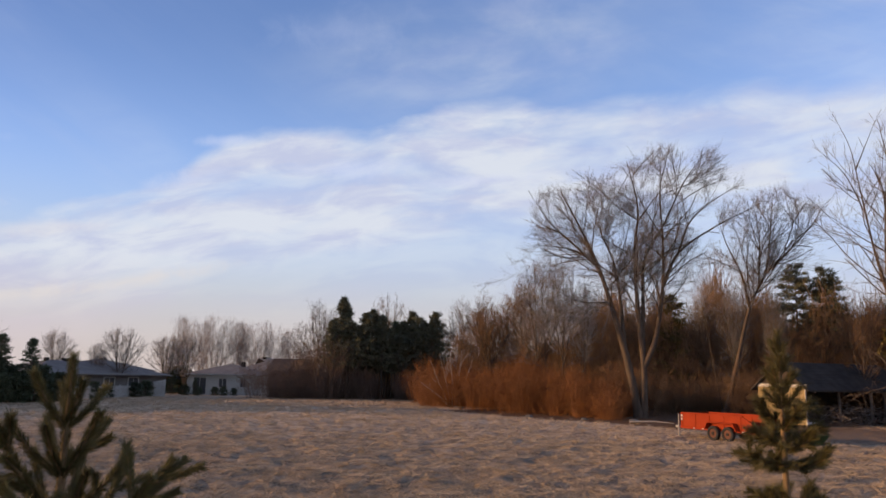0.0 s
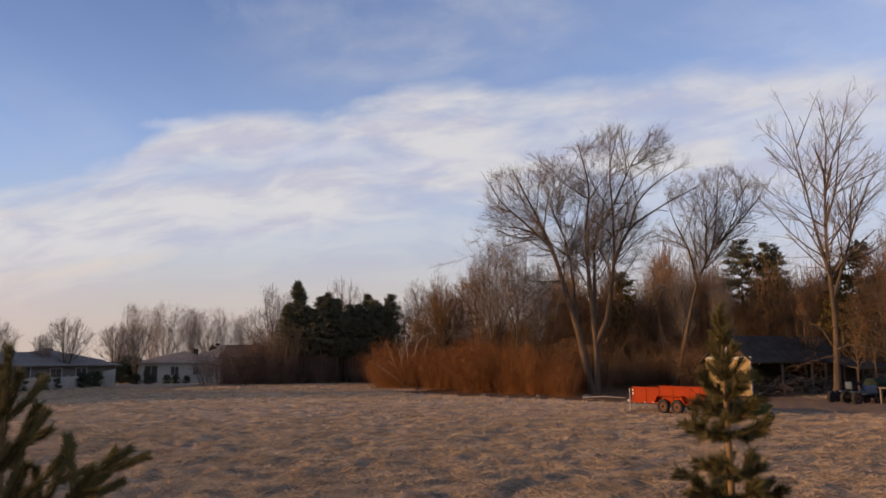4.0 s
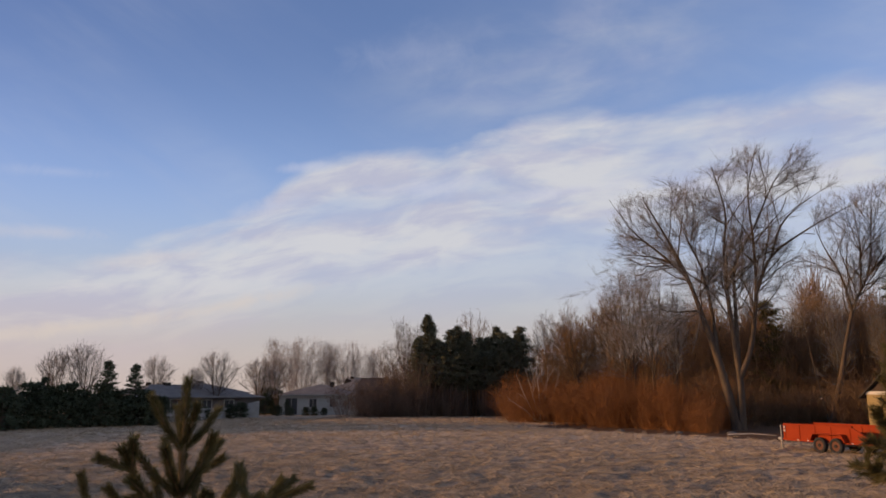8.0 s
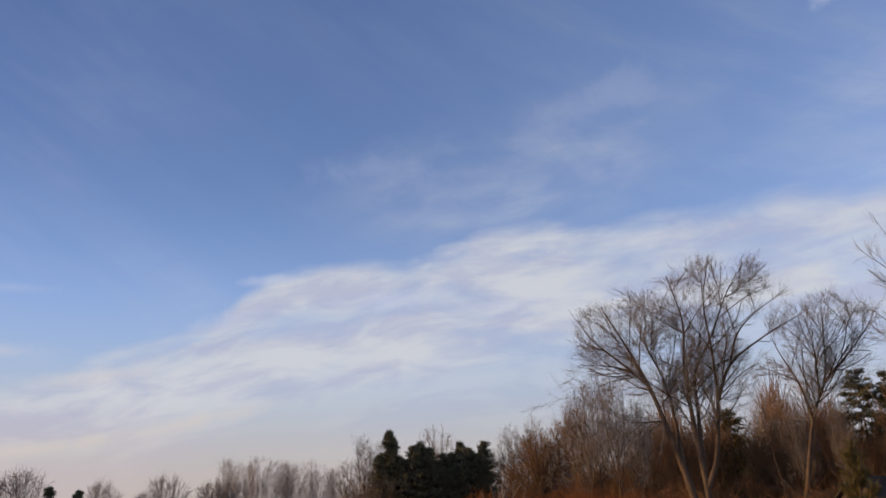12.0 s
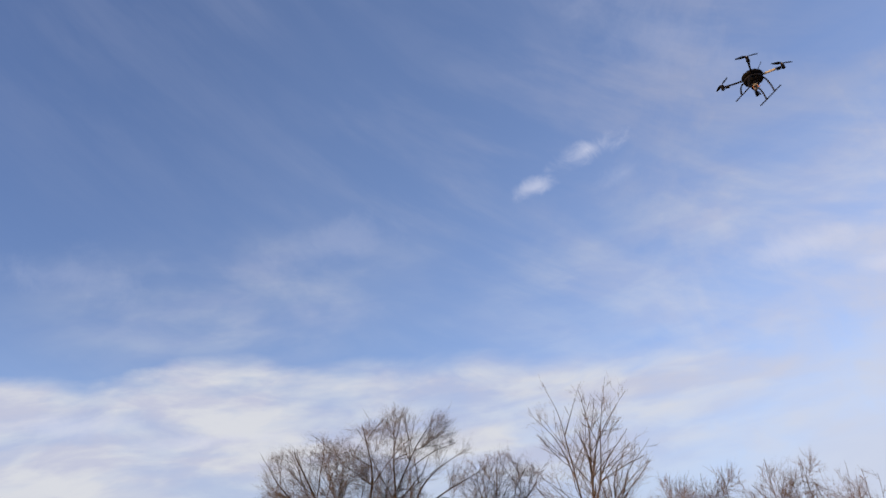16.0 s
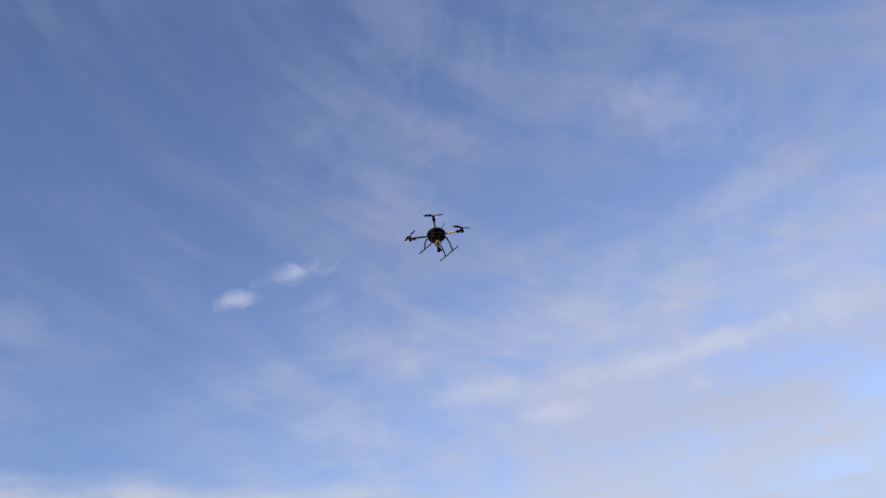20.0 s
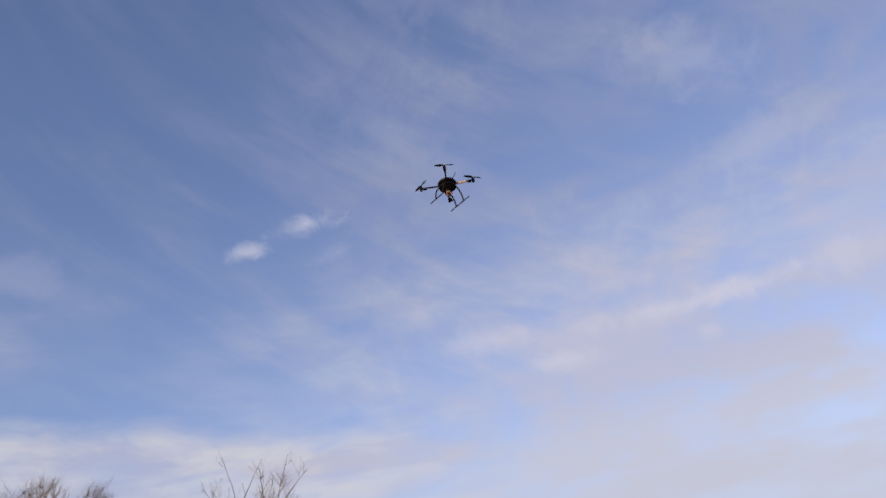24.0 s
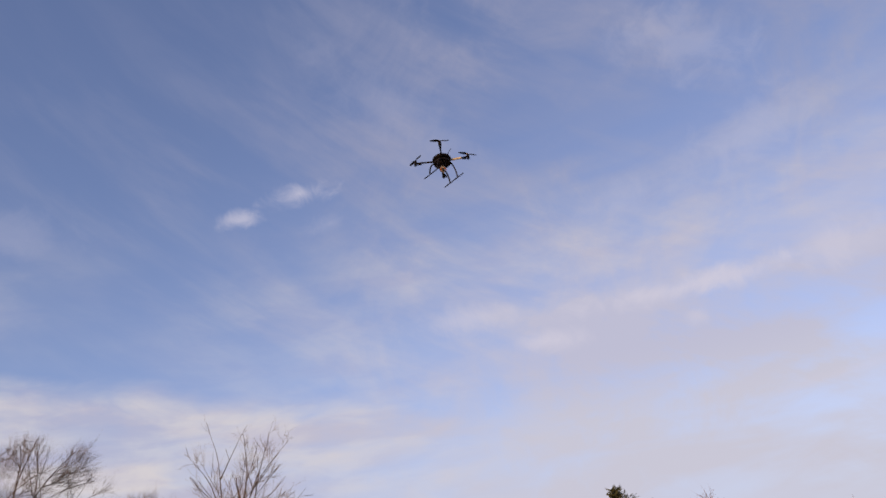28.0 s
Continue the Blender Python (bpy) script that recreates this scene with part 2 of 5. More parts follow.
GRASS = stuff("dry_grass", (0.34, 0.255, 0.165), (0.61, 0.475, 0.32), 0.4, 0.95, 0.0, 3, vary=0.35, sheen=0.1)
ROOF_GREY = stuff("roof_shingle_grey", (0.175, 0.152, 0.128), (0.26, 0.228, 0.19), 1.2, 0.95, 0.5, 14, sheen=0.1)
ROOF_DARK = stuff("roof_shingle_dark", (0.042, 0.036, 0.030), (0.082, 0.070, 0.058), 1.2, 0.95, 0.5, 14, sheen=0.1)
SIDING = stuff("siding_off_white", (0.34, 0.35, 0.31), (0.43, 0.44, 0.39), 0.6, 0.7, 0.1, 12)
SIDING_TAN = stuff("siding_tan", (0.095, 0.086, 0.074), (0.145, 0.130, 0.112), 0.6, 0.8, 0.1, 12)
CREAM = stuff("board_cream", (0.28, 0.205, 0.085), (0.40, 0.30, 0.14), 1.0, 0.8, 0.2, 16, stretch=(1, 1, 0.2))
TRIM = stuff("trim_white", (0.50, 0.49, 0.45), (0.62, 0.60, 0.56), 1.5, 0.6, 0.1, 20)
PICKET = stuff("fence_paint_worn", (0.34, 0.325, 0.285), (0.44, 0.42, 0.37), 1.5, 0.8, 0.1, 20)
BROWN_WALL = stuff("board_dark_brown", (0.040, 0.027, 0.019), (0.085, 0.057, 0.040), 1.2, 0.9, 0.3, 12, stretch=(1, 1, 0.2))
WEATHERED = stuff("timber_weathered", (0.13, 0.10, 0.075), (0.24, 0.19, 0.14), 2.0, 0.9, 0.4, 20, stretch=(1, 1, 0.2))
ORANGE = stuff("paint_orange_red", (0.25, 0.026, 0.003), (0.34, 0.042, 0.006), 1.5, 0.7, 0.15, 25, sheen=0.15)
RUST = stuff("steel_rusty", (0.08, 0.028, 0.014), (0.15, 0.055, 0.026), 6.0, 0.8, 0.2, 40)
RUBBER = stuff("rubber_black", (0.012, 0.012, 0.012), (0.03, 0.028, 0.026), 6.0, 0.85, 0.3, 40)
STEEL = stuff("steel_grey", (0.22, 0.22, 0.22), (0.36, 0.35, 0.34), 6.0, 0.5, 0.2, 40, metal=0.7)
BLACK = stuff("plastic_black", (0.006, 0.006, 0.007), (0.012, 0.012, 0.014), 20.0, 0.6, 0.1, 90, sheen=0.06)
CARBON = stuff("carbon_black", (0.008, 0.008, 0.010), (0.016, 0.016, 0.019), 30.0, 0.5, 0.1, 120, sheen=0.08)
YELLOW = stuff("tube_pale_yellow", (0.50, 0.46, 0.30), (0.62, 0.57, 0.40), 20.0, 0.5, 0.1, 90)
COPPER = stuff("wire_orange", (0.45, 0.16, 0.06), (0.60, 0.27, 0.12), 20.0, 0.5, 0.1, 90)
GREEN = stuff("paint_green", (0.022, 0.06, 0.018), (0.04, 0.09, 0.026), 3.0, 0.5, 0.1, 30)
BLUE = stuff("paint_blue_grey", (0.05, 0.075, 0.105), (0.10, 0.14, 0.19), 3.0, 0.5, 0.1, 30)
COVER = stuff("tarpaulin_dark_green", (0.014, 0.024, 0.014), (0.028, 0.042, 0.026), 3.0, 0.8, 0.4, 12, sheen=0.15)
GLASS = stuff("window_glass_dark", (0.05, 0.052, 0.052), (0.07, 0.072, 0.072), 2.0, 0.2, 0.0, 30)
STRAW = stuff("mat_of_leaves", (0.10, 0.065, 0.04), (0.20, 0.13, 0.08), 0.8, 0.95, 0.6, 9)

# ---- ground ----


YARD = (23.0, 42.5, 12.0, 7.5)   # centre and reach of the worn earth before the shed
LITTER = bearing(-5.5, 63.0), bearing(12.5, 45.0)   # front of the leaf litter below the thicket


def soil():
    m = bpy.data.materials.new("field_grass")
    m.use_nodes = True
    m.node_tree.nodes.clear()
    n = Nodes(m.node_tree)
    at = n.add("ShaderNodeTexCoord").outputs["Object"]
    s = n.add("ShaderNodeSeparateXYZ")
    n.link(at, s.inputs[0])
    flat = n.xyz(s.outputs[0], s.outputs[1])
    big, mid, small = n.noise(flat, 0.09, 4.0, 0.6), n.noise(flat, 1.3, 5.0, 0.65), n.noise(flat, 14.0, 5.0, 0.7)
    tan = n.mix(n.span(mid, 0.36, 0.64), (0.115, 0.080, 0.052, 1), (0.55, 0.415, 0.275, 1))
    tan = n.mix(n.span(small, 0.35, 0.7, 0.0, 0.6), tan, (0.64, 0.49, 0.325, 1))
    tan = n.mix(n.span(big, 0.48, 0.68, 0.0, 0.45), tan, (0.26, 0.195, 0.11, 1))
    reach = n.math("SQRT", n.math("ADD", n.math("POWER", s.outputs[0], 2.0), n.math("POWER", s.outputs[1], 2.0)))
    # shade on the near field is painted in: patchy grey-brown towards the viewer
    shade_patches = n.noise(flat, 0.55, 5.0, 0.6)
    tan = n.mix(n.math("MULTIPLY", n.span(reach, 42.0, 16.0), n.span(shade_patches, 0.36, 0.60, 0.12, 0.72)), tan, n.mix(n.span(small, 0.35, 0.65), (0.15, 0.115, 0.075, 1), (0.40, 0.32, 0.215, 1)))
    # the sunlit far band is painted in too, as a paler, warmer tan
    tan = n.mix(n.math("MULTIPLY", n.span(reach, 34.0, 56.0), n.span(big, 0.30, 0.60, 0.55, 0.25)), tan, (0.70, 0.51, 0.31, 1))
    # a strip of pale sandy soil along the viewer's side
    line = n.math("ADD", n.math("MULTIPLY_ADD", s.outputs[0], -0.72, s.outputs[1]), n.math("MULTIPLY_ADD", mid, 1.2, -0.6))
    tan = n.mix(n.math("MULTIPLY", n.span(line, 9.7, 9.0), n.span(s.outputs[0], 6.0, 7.5)), tan, (0.58, 0.45, 0.30, 1))
    # worn earth round the shed and under the trees at the right
    dx, dy = n.math("SUBTRACT", s.outputs[0], YARD[0]), n.math("SUBTRACT", s.outputs[1], YARD[1])
    d = n.math("SQRT", n.math("ADD", n.math("POWER", n.math("DIVIDE", dx, YARD[2]), 2.0), n.math("POWER", n.math("DIVIDE", dy, YARD[3]), 2.0)))
    d = n.math("ADD", d, n.math("MULTIPLY_ADD", mid, 0.7, -0.35))
    earth = n.mix(n.span(small, 0.3, 0.7), (0.17, 0.115, 0.07, 1), (0.30, 0.205, 0.13, 1))
    col = n.mix(n.span(d, 1.1, 0.8), tan, earth)
    # leaf litter and bare earth along the front of the thicket
    a, b = LITTER
    way = (b - a).normalized()
    px, py = n.math("SUBTRACT", s.outputs[0], a.x), n.math("SUBTRACT", s.outputs[1], a.y)
    off = n.math("ADD", n.math("MULTIPLY", px, -way.y), n.math("MULTIPLY", py, way.x))
    run = n.math("ADD", n.math("MULTIPLY", px, way.x), n.math("MULTIPLY", py, way.y))
    off = n.math("ADD", off, n.math("MULTIPLY_ADD", n.noise(flat, 0.45, 4.0, 0.6), 4.0, -2.0))
    litter = n.math("MULTIPLY", n.span(off, -0.3, 0.9), n.math("MULTIPLY", n.span(run, -1.5, 2.0), n.span(run, (b - a).length + 6.0, (b - a).length)))
    col = n.mix(litter, col, n.mix(n.span(small, 0.3, 0.7), (0.085, 0.048, 0.026, 1), (0.20, 0.115, 0.062, 1)))
    p = n.add("ShaderNodeBsdfPrincipled")
    n.link(col, p.inputs["Base Color"])
    p.inputs["Roughness"].default_value = 0.95
    p.inputs["Specular IOR Level"].default_value = 0.1
    bp = n.add("ShaderNodeBump")
    bp.inputs["Strength"].default_value = 1.0
    n.put(bp.inputs["Distance"], n.span(reach, 55.0, 20.0, 0.06, 0.26))
    n.link(n.math("ADD", mid, n.math("MULTIPLY", small, 0.5)), bp.inputs["Height"])
    n.link(bp.outputs[0], p.inputs["Normal"])
    n.link(p.outputs[0], n.add("ShaderNodeOutputMaterial").inputs[0])
    return m


def rise(x, y):
    """Height of the field: low swells and tussocks."""
    r = math.hypot(x, y)
    k = min(1.0, max(0.0, (400 - r) / 300))
    rough = min(1.0, max(0.4, 1.6 - r / 50))
    return k * (0.10 * noise.noise((x * 0.08, y * 0.08, 0)) + 0.09 * rough * noise.noise((x * 0.6, y * 0.6, 4)) + 0.105 * rough * noise.noise((x * 1.5, y * 1.5, 9)) + 0.04 * noise.noise((x * 4.1, y * 4.1, 3))) - 0.05


def from_arrays(name, verts, faces, mat, smooth=False):
    me = bpy.data.meshes.new(name)
    me.from_pydata(verts, [], faces)
    me.materials.append(mat)
    if smooth:
        me.polygons.foreach_set("use_smooth", [True] * len(me.polygons))
    me.update()
    return me


def make_ground():
    rings = [0.0] + [1.5 * 1.0145 ** i for i in range(350)] + [300, 420, 600, 900, 1400, 2200, 3500]
    # finer towards the field than behind the viewer
    turns = [-52 + 92 * k / 540 for k in range(540)] + [40 + 268 * k / 80 for k in range(80)]
    n, verts, faces = len(turns), [(0, 0, rise(0, 0))], []
    for r in rings[1:]:
        for a in turns:
            x, y = r * math.sin(radians(a)), r * math.cos(radians(a))
            verts.append((x, y, rise(x, y)))
    for k in range(n):
        faces.append((0, 1 + (k + 1) % n, 1 + k))
    for i in range(len(rings) - 2):
        a, b = 1 + i * n, 1 + (i + 1) * n
        for k in range(n):
            q = (k + 1) % n
            faces.append((a + k, a + q, b + q, b + k))
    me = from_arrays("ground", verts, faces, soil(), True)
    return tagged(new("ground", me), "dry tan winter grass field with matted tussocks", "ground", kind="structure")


make_ground()

# ---- mesh tools ----


def strips(name, p0, p1, r0, r1, mat, sides=3, parent=None, label=""):
    """Tapered sticks from p0 to p1, all in one mesh."""
    p0, p1 = np.asarray(p0, float).reshape(-1, 3), np.asarray(p1, float).reshape(-1, 3)
    count = len(p0)
    r0, r1 = np.broadcast_to(np.asarray(r0, float), count), np.broadcast_to(np.asarray(r1, float), count)
    d = p1 - p0
    d /= np.linalg.norm(d, axis=1, keepdims=True) + 1e-9
    ref = np.where(np.abs(d[:, 2:3]) > 0.9, np.array([[1.0, 0, 0]]), np.array([[0, 0, 1.0]]))
    u = np.cross(d, ref)
    u /= np.linalg.norm(u, axis=1, keepdims=True) + 1e-9
    v = np.cross(d, u)
    ang = np.arange(sides) * 2 * np.pi / sides
    ring = u[:, None, :] * np.cos(ang)[None, :, None] + v[:, None, :] * np.sin(ang)[None, :, None]
    verts = np.concatenate([p0[:, None, :] + ring * r0[:, None, None], p1[:, None, :] + ring * r1[:, None, None]], axis=1).reshape(-1, 3)
    k = np.arange(sides)
    quad = np.stack([k, k + sides, (k + 1) % sides + sides, (k + 1) % sides], axis=1)
    loops = (quad[None] + (np.arange(count) * 2 * sides)[:, None, None]).reshape(-1)
    return raw(name, verts, loops, 4, mat, parent, label, True)


def raw(name, verts, loops, per, mat, parent=None, label="", smooth=False):
    me = bpy.data.meshes.new(name)
    n = len(loops) // per
    me.vertices.add(len(verts))
    me.vertices.foreach_set("co", np.asarray(verts, np.float32).reshape(-1))
    me.loops.add(len(loops))
    me.loops.foreach_set("vertex_index", np.asarray(loops, np.int32))
    me.polygons.add(n)
    me.polygons.foreach_set("loop_start", np.arange(n, dtype=np.int32) * per)
    me.polygons.foreach_set("loop_total", np.full(n, per, np.int32))
    me.polygons.foreach_set("use_smooth", np.full(n, smooth))
    me.materials.append(mat)
    me.update(calc_edges=True)
    ob = new(name, me)
    ob.parent = parent
    if label:
        tagged(ob, label)
    return ob


def blades(name, base, tip, width, mat, rng, parent=None, label="", kind=""):
    """Narrow leaves: one long triangle each, bowed by a middle point."""
    base, tip = np.asarray(base, float), np.asarray(tip, float)
    d = tip - base
    side = np.cross(d, rng.normal(size=d.shape))
    side /= np.linalg.norm(side, axis=1, keepdims=True) + 1e-9
    side = side * np.broadcast_to(np.asarray(width, float), len(base))[:, None]
    verts = np.stack([base - side, base + side, tip], axis=1).reshape(-1, 3)
    ob = raw(name, verts, np.arange(len(verts)), 3, mat, parent, label)
    if kind:
        tagged(ob, kind=kind)
    return ob


def part(name, bm, mat, parent=None, label="", smooth=False):
    me = bpy.data.meshes.new(name)
    bmesh.ops.recalc_face_normals(bm, faces=bm.faces)
    bm.to_mesh(me)
    bm.free()
    me.materials.append(mat)
    if smooth:
        me.polygons.foreach_set("use_smooth", [True] * len(me.polygons))
    ob = new(name, me)
    ob.parent = parent
    if label:
        tagged(ob, label)
    return ob


def thing(name, m, label, category, group="", kind=""):
    ob = new(name)
    ob.matrix_basis = m
    return tagged(ob, label, category, group, kind)


def box(bm, x0, x1, y0, y1, z0, z1, bevel=0.0, m=None):
    made = bmesh.ops.create_cube(bm, size=1.0)["verts"]
    for v in made:
        v.co = Vector(((x0 + x1) / 2 + v.co.x * (x1 - x0), (y0 + y1) / 2 + v.co.y * (y1 - y0), (z0 + z1) / 2 + v.co.z * (z1 - z0)))
    if bevel:
        edges = list({e for v in made for e in v.link_edges})
        made = bmesh.ops.bevel(bm, geom=edges, offset=bevel, segments=1, affect="EDGES")["verts"]
    if m is not None:
        for v in {v for v in made}:
            v.co = m @ v.co
    return bm


def boxes(*specs, bevel=0.0):
    bm = bmesh.new()
    for s in specs:
        box(bm, *s, bevel=bevel)
    return bm


def rod(bm, a, b, r0, r1=None, n=10):
    """A round bar from a to b."""
    a, b = Vector(a), Vector(b)
    r1 = r0 if r1 is None else r1
    m = Matrix.Translation((a + b) / 2) @ (b - a).to_track_quat("Z", "Y").to_matrix().to_4x4()
    bmesh.ops.create_cone(bm, cap_ends=True, segments=n, radius1=r0, radius2=r1, depth=(b - a).length, matrix=m)
    return bm


def bar(a, b, r0, r1=None, n=10):
    return rod(bmesh.new(), a, b, r0, r1, n)


def pipe(points, r, n=8):
    bm = bmesh.new()
    for a, b in zip(points, points[1:]):
        rod(bm, a, b, r, r, n)
    return bm


def prism(outline, depth, m):
    """A flat outline in x, z pulled along y."""
    bm = bmesh.new()
    f = [bm.verts.new((x, 0, z)) for x, z in outline]
    g = [bm.verts.new((x, depth, z)) for x, z in outline]
    bm.faces.new(f)
    bm.faces.new(g[::-1])
    for i in range(len(f)):
        j = (i + 1) % len(f)
        bm.faces.new((f[i], g[i], g[j], f[j]))
    bm.transform(m)
    return bm

# ---- trees ----


class Tree:
    """Grows limbs from given stems, each limb throwing off thinner ones until the crown's outline is reached."""

    def __init__(self, seed, lobes, low, tip, sag=0.06, wild=0.09):
        self.rng = np.random.default_rng(seed)
        self.mid = np.array([c for c, _ in lobes], float)
        self.size = np.array([s for _, s in lobes], float)
        self.low, self.tip, self.sag, self.wild = low, tip, sag, wild
        self.segs = {0: [], 1: [], 2: [], 3: []}

    def inside(self, p, slack):
        return bool(((((p - self.mid) / (self.size * slack)) ** 2).sum(1) < 1).any())

    def stem(self, points, r0, r1, gaps):
        """A stem along given places; limbs leave it above the lowest fork."""
        pts = [np.array(q, float) for q in points]
        fine = [pts[0]]
        for i in range(len(pts) - 1):
            a, b = pts[i], pts[i + 1]
            before = pts[i - 1] if i else a - (b - a)
            after = pts[i + 2] if i + 2 < len(pts) else b + (b - a)
            n = max(2, int(np.linalg.norm(b - a) / 0.45))
            for k in range(1, n + 1):
                t = k / n
                fine.append(0.5 * (2 * a + (b - before) * t + (2 * before - 5 * a + 4 * b - after) * t * t + (3 * a - before - 3 * b + after) * t ** 3))
        count = len(fine) - 1
        for i in range(count):
            ra, rb = r0 + (r1 - r0) * (i / count) ** 0.8, r0 + (r1 - r0) * ((i + 1) / count) ** 0.8
            self.segs[0].append((fine[i], fine[i + 1], ra, rb))
            d = fine[i + 1] - fine[i]
            d /= np.linalg.norm(d)
            if fine[i][2] > self.low:
                for _ in range(self.rng.poisson(np.linalg.norm(fine[i + 1] - fine[i]) / gaps[0])):
                    self.limb(fine[i], self.bend(d, 0.55, 0.95), min(rb * 0.55, 0.045), 1, 7.0 if len(gaps) > 2 else 4.0, gaps)
        if fine[-1][2] > self.low:
            self.limb(fine[-1], d, r1, 1, 4.0, gaps)

    def bend(self, d, lo, hi):
        side = np.cross(d, self.rng.normal(size=3))
        side /= np.linalg.norm(side) + 1e-9
        k = math.tan(self.rng.uniform(lo, hi))
        d = d + side * k
        return d / np.linalg.norm(d)

    def limb(self, p, d, r, level, most, gaps):
        step = (0.5, 0.45, 0.36, 0.30)[level]
        gone, left = 0.0, most * self.rng.uniform(0.55, 1.0)
        been = False
        while gone < left:
            d = d + self.rng.normal(size=3) * self.wild + np.array([0, 0, self.sag])
            d /= np.linalg.norm(d)
            q = p + d * step
            ok = self.inside(q, self.rng.uniform(0.92, 1.06))
            if been and not ok:
                break
            if not ok and gone > (3.2 if p[2] < self.mid[0][2] - 2 else 0.7):
                break
            been = been or ok
            f = gone / left
            ra, rb = r * (1 - 0.8 * f) + self.tip * 0.5, r * (1 - 0.8 * min(1.0, f + step / left)) + self.tip * 0.5
            self.segs[level].append((p, q, ra, rb))
            if level < 3 and level < len(gaps):
                for _ in range(self.rng.poisson(step / gaps[level])):
                    self.limb(p, self.bend(d, 0.42, 0.85), rb * 0.6, level + 1, (0, 7.0, 3.0, 1.1)[level + 1], gaps)
            p, gone = q, gone + step

    def twigs(self, count, length, thin):
        """Fine sprays on the outer limbs."""
        ends = np.array([np.concatenate([a, b]) for a, b, _, _ in self.segs[3] + self.segs[2][::2]])
        ends = np.repeat(ends, count, axis=0)
        a, b = ends[:, :3], ends[:, 3:]
        g = self.rng
        head = (b - a) / (np.linalg.norm(b - a, axis=1, keepdims=True) + 1e-9)
        start = a + (b - a) * g.random((len(a), 1))
        way = head + g.normal(size=head.shape) * 0.28 + np.array([0, 0, 0.12])
        way /= np.linalg.norm(way, axis=1, keepdims=True)
        size = length * (0.4 + 0.8 * g.random((len(a), 1)))
        mid = start + way * size * 0.5
        bent = way + g.normal(size=way.shape) * 0.2
        end = mid + bent / np.linalg.norm(bent, axis=1, keepdims=True) * size * 0.5
        return np.concatenate([start, mid]), np.concatenate([mid, end]), np.repeat([thin, thin * 0.75], len(a)), np.repeat([thin * 0.75, thin * 0.35], len(a))


def bare_tree(name, m, label, stems, lobes, seed, foot=0.3, low=3.0, gaps=(0.6, 0.5, 0.4), sprays=2, twig_len=0.6, thin=0.007, tip=0.007, bark=None, twig=None,
              group="", sag=0.06, thick=None, wild=0.09):
    """A leafless tree: trunk, limbs and a crown of fine twigs."""
    t = Tree(seed, lobes, low, tip, sag, wild)
    for k, line in enumerate(stems):
        r = foot if k == 0 else foot * (thick[k] if thick else 0.55)
        t.stem(line, r, max(0.010, r * 0.09), gaps)
    root = thing(name, m, label, "tree", group)
    bark, twig = bark or BARK, twig or TWIG
    for level, part_name, sides in ((0, "trunk", 10), (1, "limb_frame", 5), (2, "branch_crown", 4)):
        rows = list(t.segs[level])
        if level == 0:
            p = np.array(stems[0][0], float)
            rows.append((p + [0, 0, -0.3], p + [0, 0, 0.6], foot * 1.45, foot * 0.98))
        if not rows:
            continue
        a, b = np.array([q[0] for q in rows]), np.array([q[1] for q in rows])
        ob = strips(part_name, a, b + (b - a) * 0.03, [q[2] for q in rows], [q[3] for q in rows], twig if level == 2 else bark, sides, root)
        if level:
            tagged(ob, kind="stuff")
    p0, p1, r0, r1 = t.twigs(sprays, twig_len, thin)
    rows = t.segs[3]
    a, b = np.array([q[0] for q in rows]).reshape(-1, 3), np.array([q[1] for q in rows]).reshape(-1, 3)
    ob = strips("twig_crown", np.concatenate([p0, a]), np.concatenate([p1, b]), np.concatenate([r0, [q[2] for q in rows]]), np.concatenate([r1, [q[3] for q in rows]]), twig, 3, root)
    tagged(ob, kind="stuff")
    return root


def conifer(name, m, label, h, spread, bare, seed, mat=None, foot=0.14, boughs=70, sprays=26, size=0.34, group="", flat=0.0, taper=1.0, clump=0.8, ragged=0.5):
    """An evergreen: a straight trunk, tiers of boughs and sprays of needles on them."""
    rng = np.random.default_rng(seed)
    root = thing(name, m, label, "conifer tree", group)
    strips("trunk", [(0, 0, -0.2), (0, 0, h * 0.5)], [(0, 0, h * 0.5), (0, 0, h * 0.98)], [foot, foot * 0.6], [foot * 0.6, 0.015], BARK, 8, root)
    t = rng.random(boughs) ** 0.8
    z = bare + (h * 0.985 - bare) * t
    a = rng.random(boughs) * 2 * np.pi
    fall = (1 - t) ** taper * (0.55 + 0.45 * np.sin(np.clip(t * 6, 0, 1.57)))
    reach = spread * (0.10 + 0.9 * fall) * (1.1 - ragged * rng.random(boughs))
    tip_z = z + reach * (0.28 - 0.35 * (1 - t)) * (1 - flat)
    p0 = np.stack([0 * z, 0 * z, z], 1)
    p1 = np.stack([reach * np.cos(a), reach * np.sin(a), tip_z], 1)
    tagged(strips("bough_frame", p0, p1, 0.03, 0.008, BARK, 3, root), kind="stuff")
    n = sprays
    along = 0.25 + 0.8 * rng.random((boughs, n, 1)) ** clump
    at = p0[:, None] + (p1 - p0)[:, None] * along + rng.normal(size=(boughs, n, 3)) * size * 0.42 * np.array([1, 1, 0.6])
    out = (p1 - p0)[:, None] * 0.6 / (reach[:, None, None] + 0.1) + rng.normal(size=(boughs, n, 3)) * 0.6 + np.array([0, 0, 0.25])
    out /= np.linalg.norm(out, axis=2, keepdims=True)
    length = size * (0.6 + 0.8 * rng.random((boughs, n, 1)))
    at, end = at.reshape(-1, 3), (at + out * length).reshape(-1, 3)
    blades("needle_crown", at, end, size * 0.17, mat or NEEDLE, rng, root, kind="stuff")
    return root


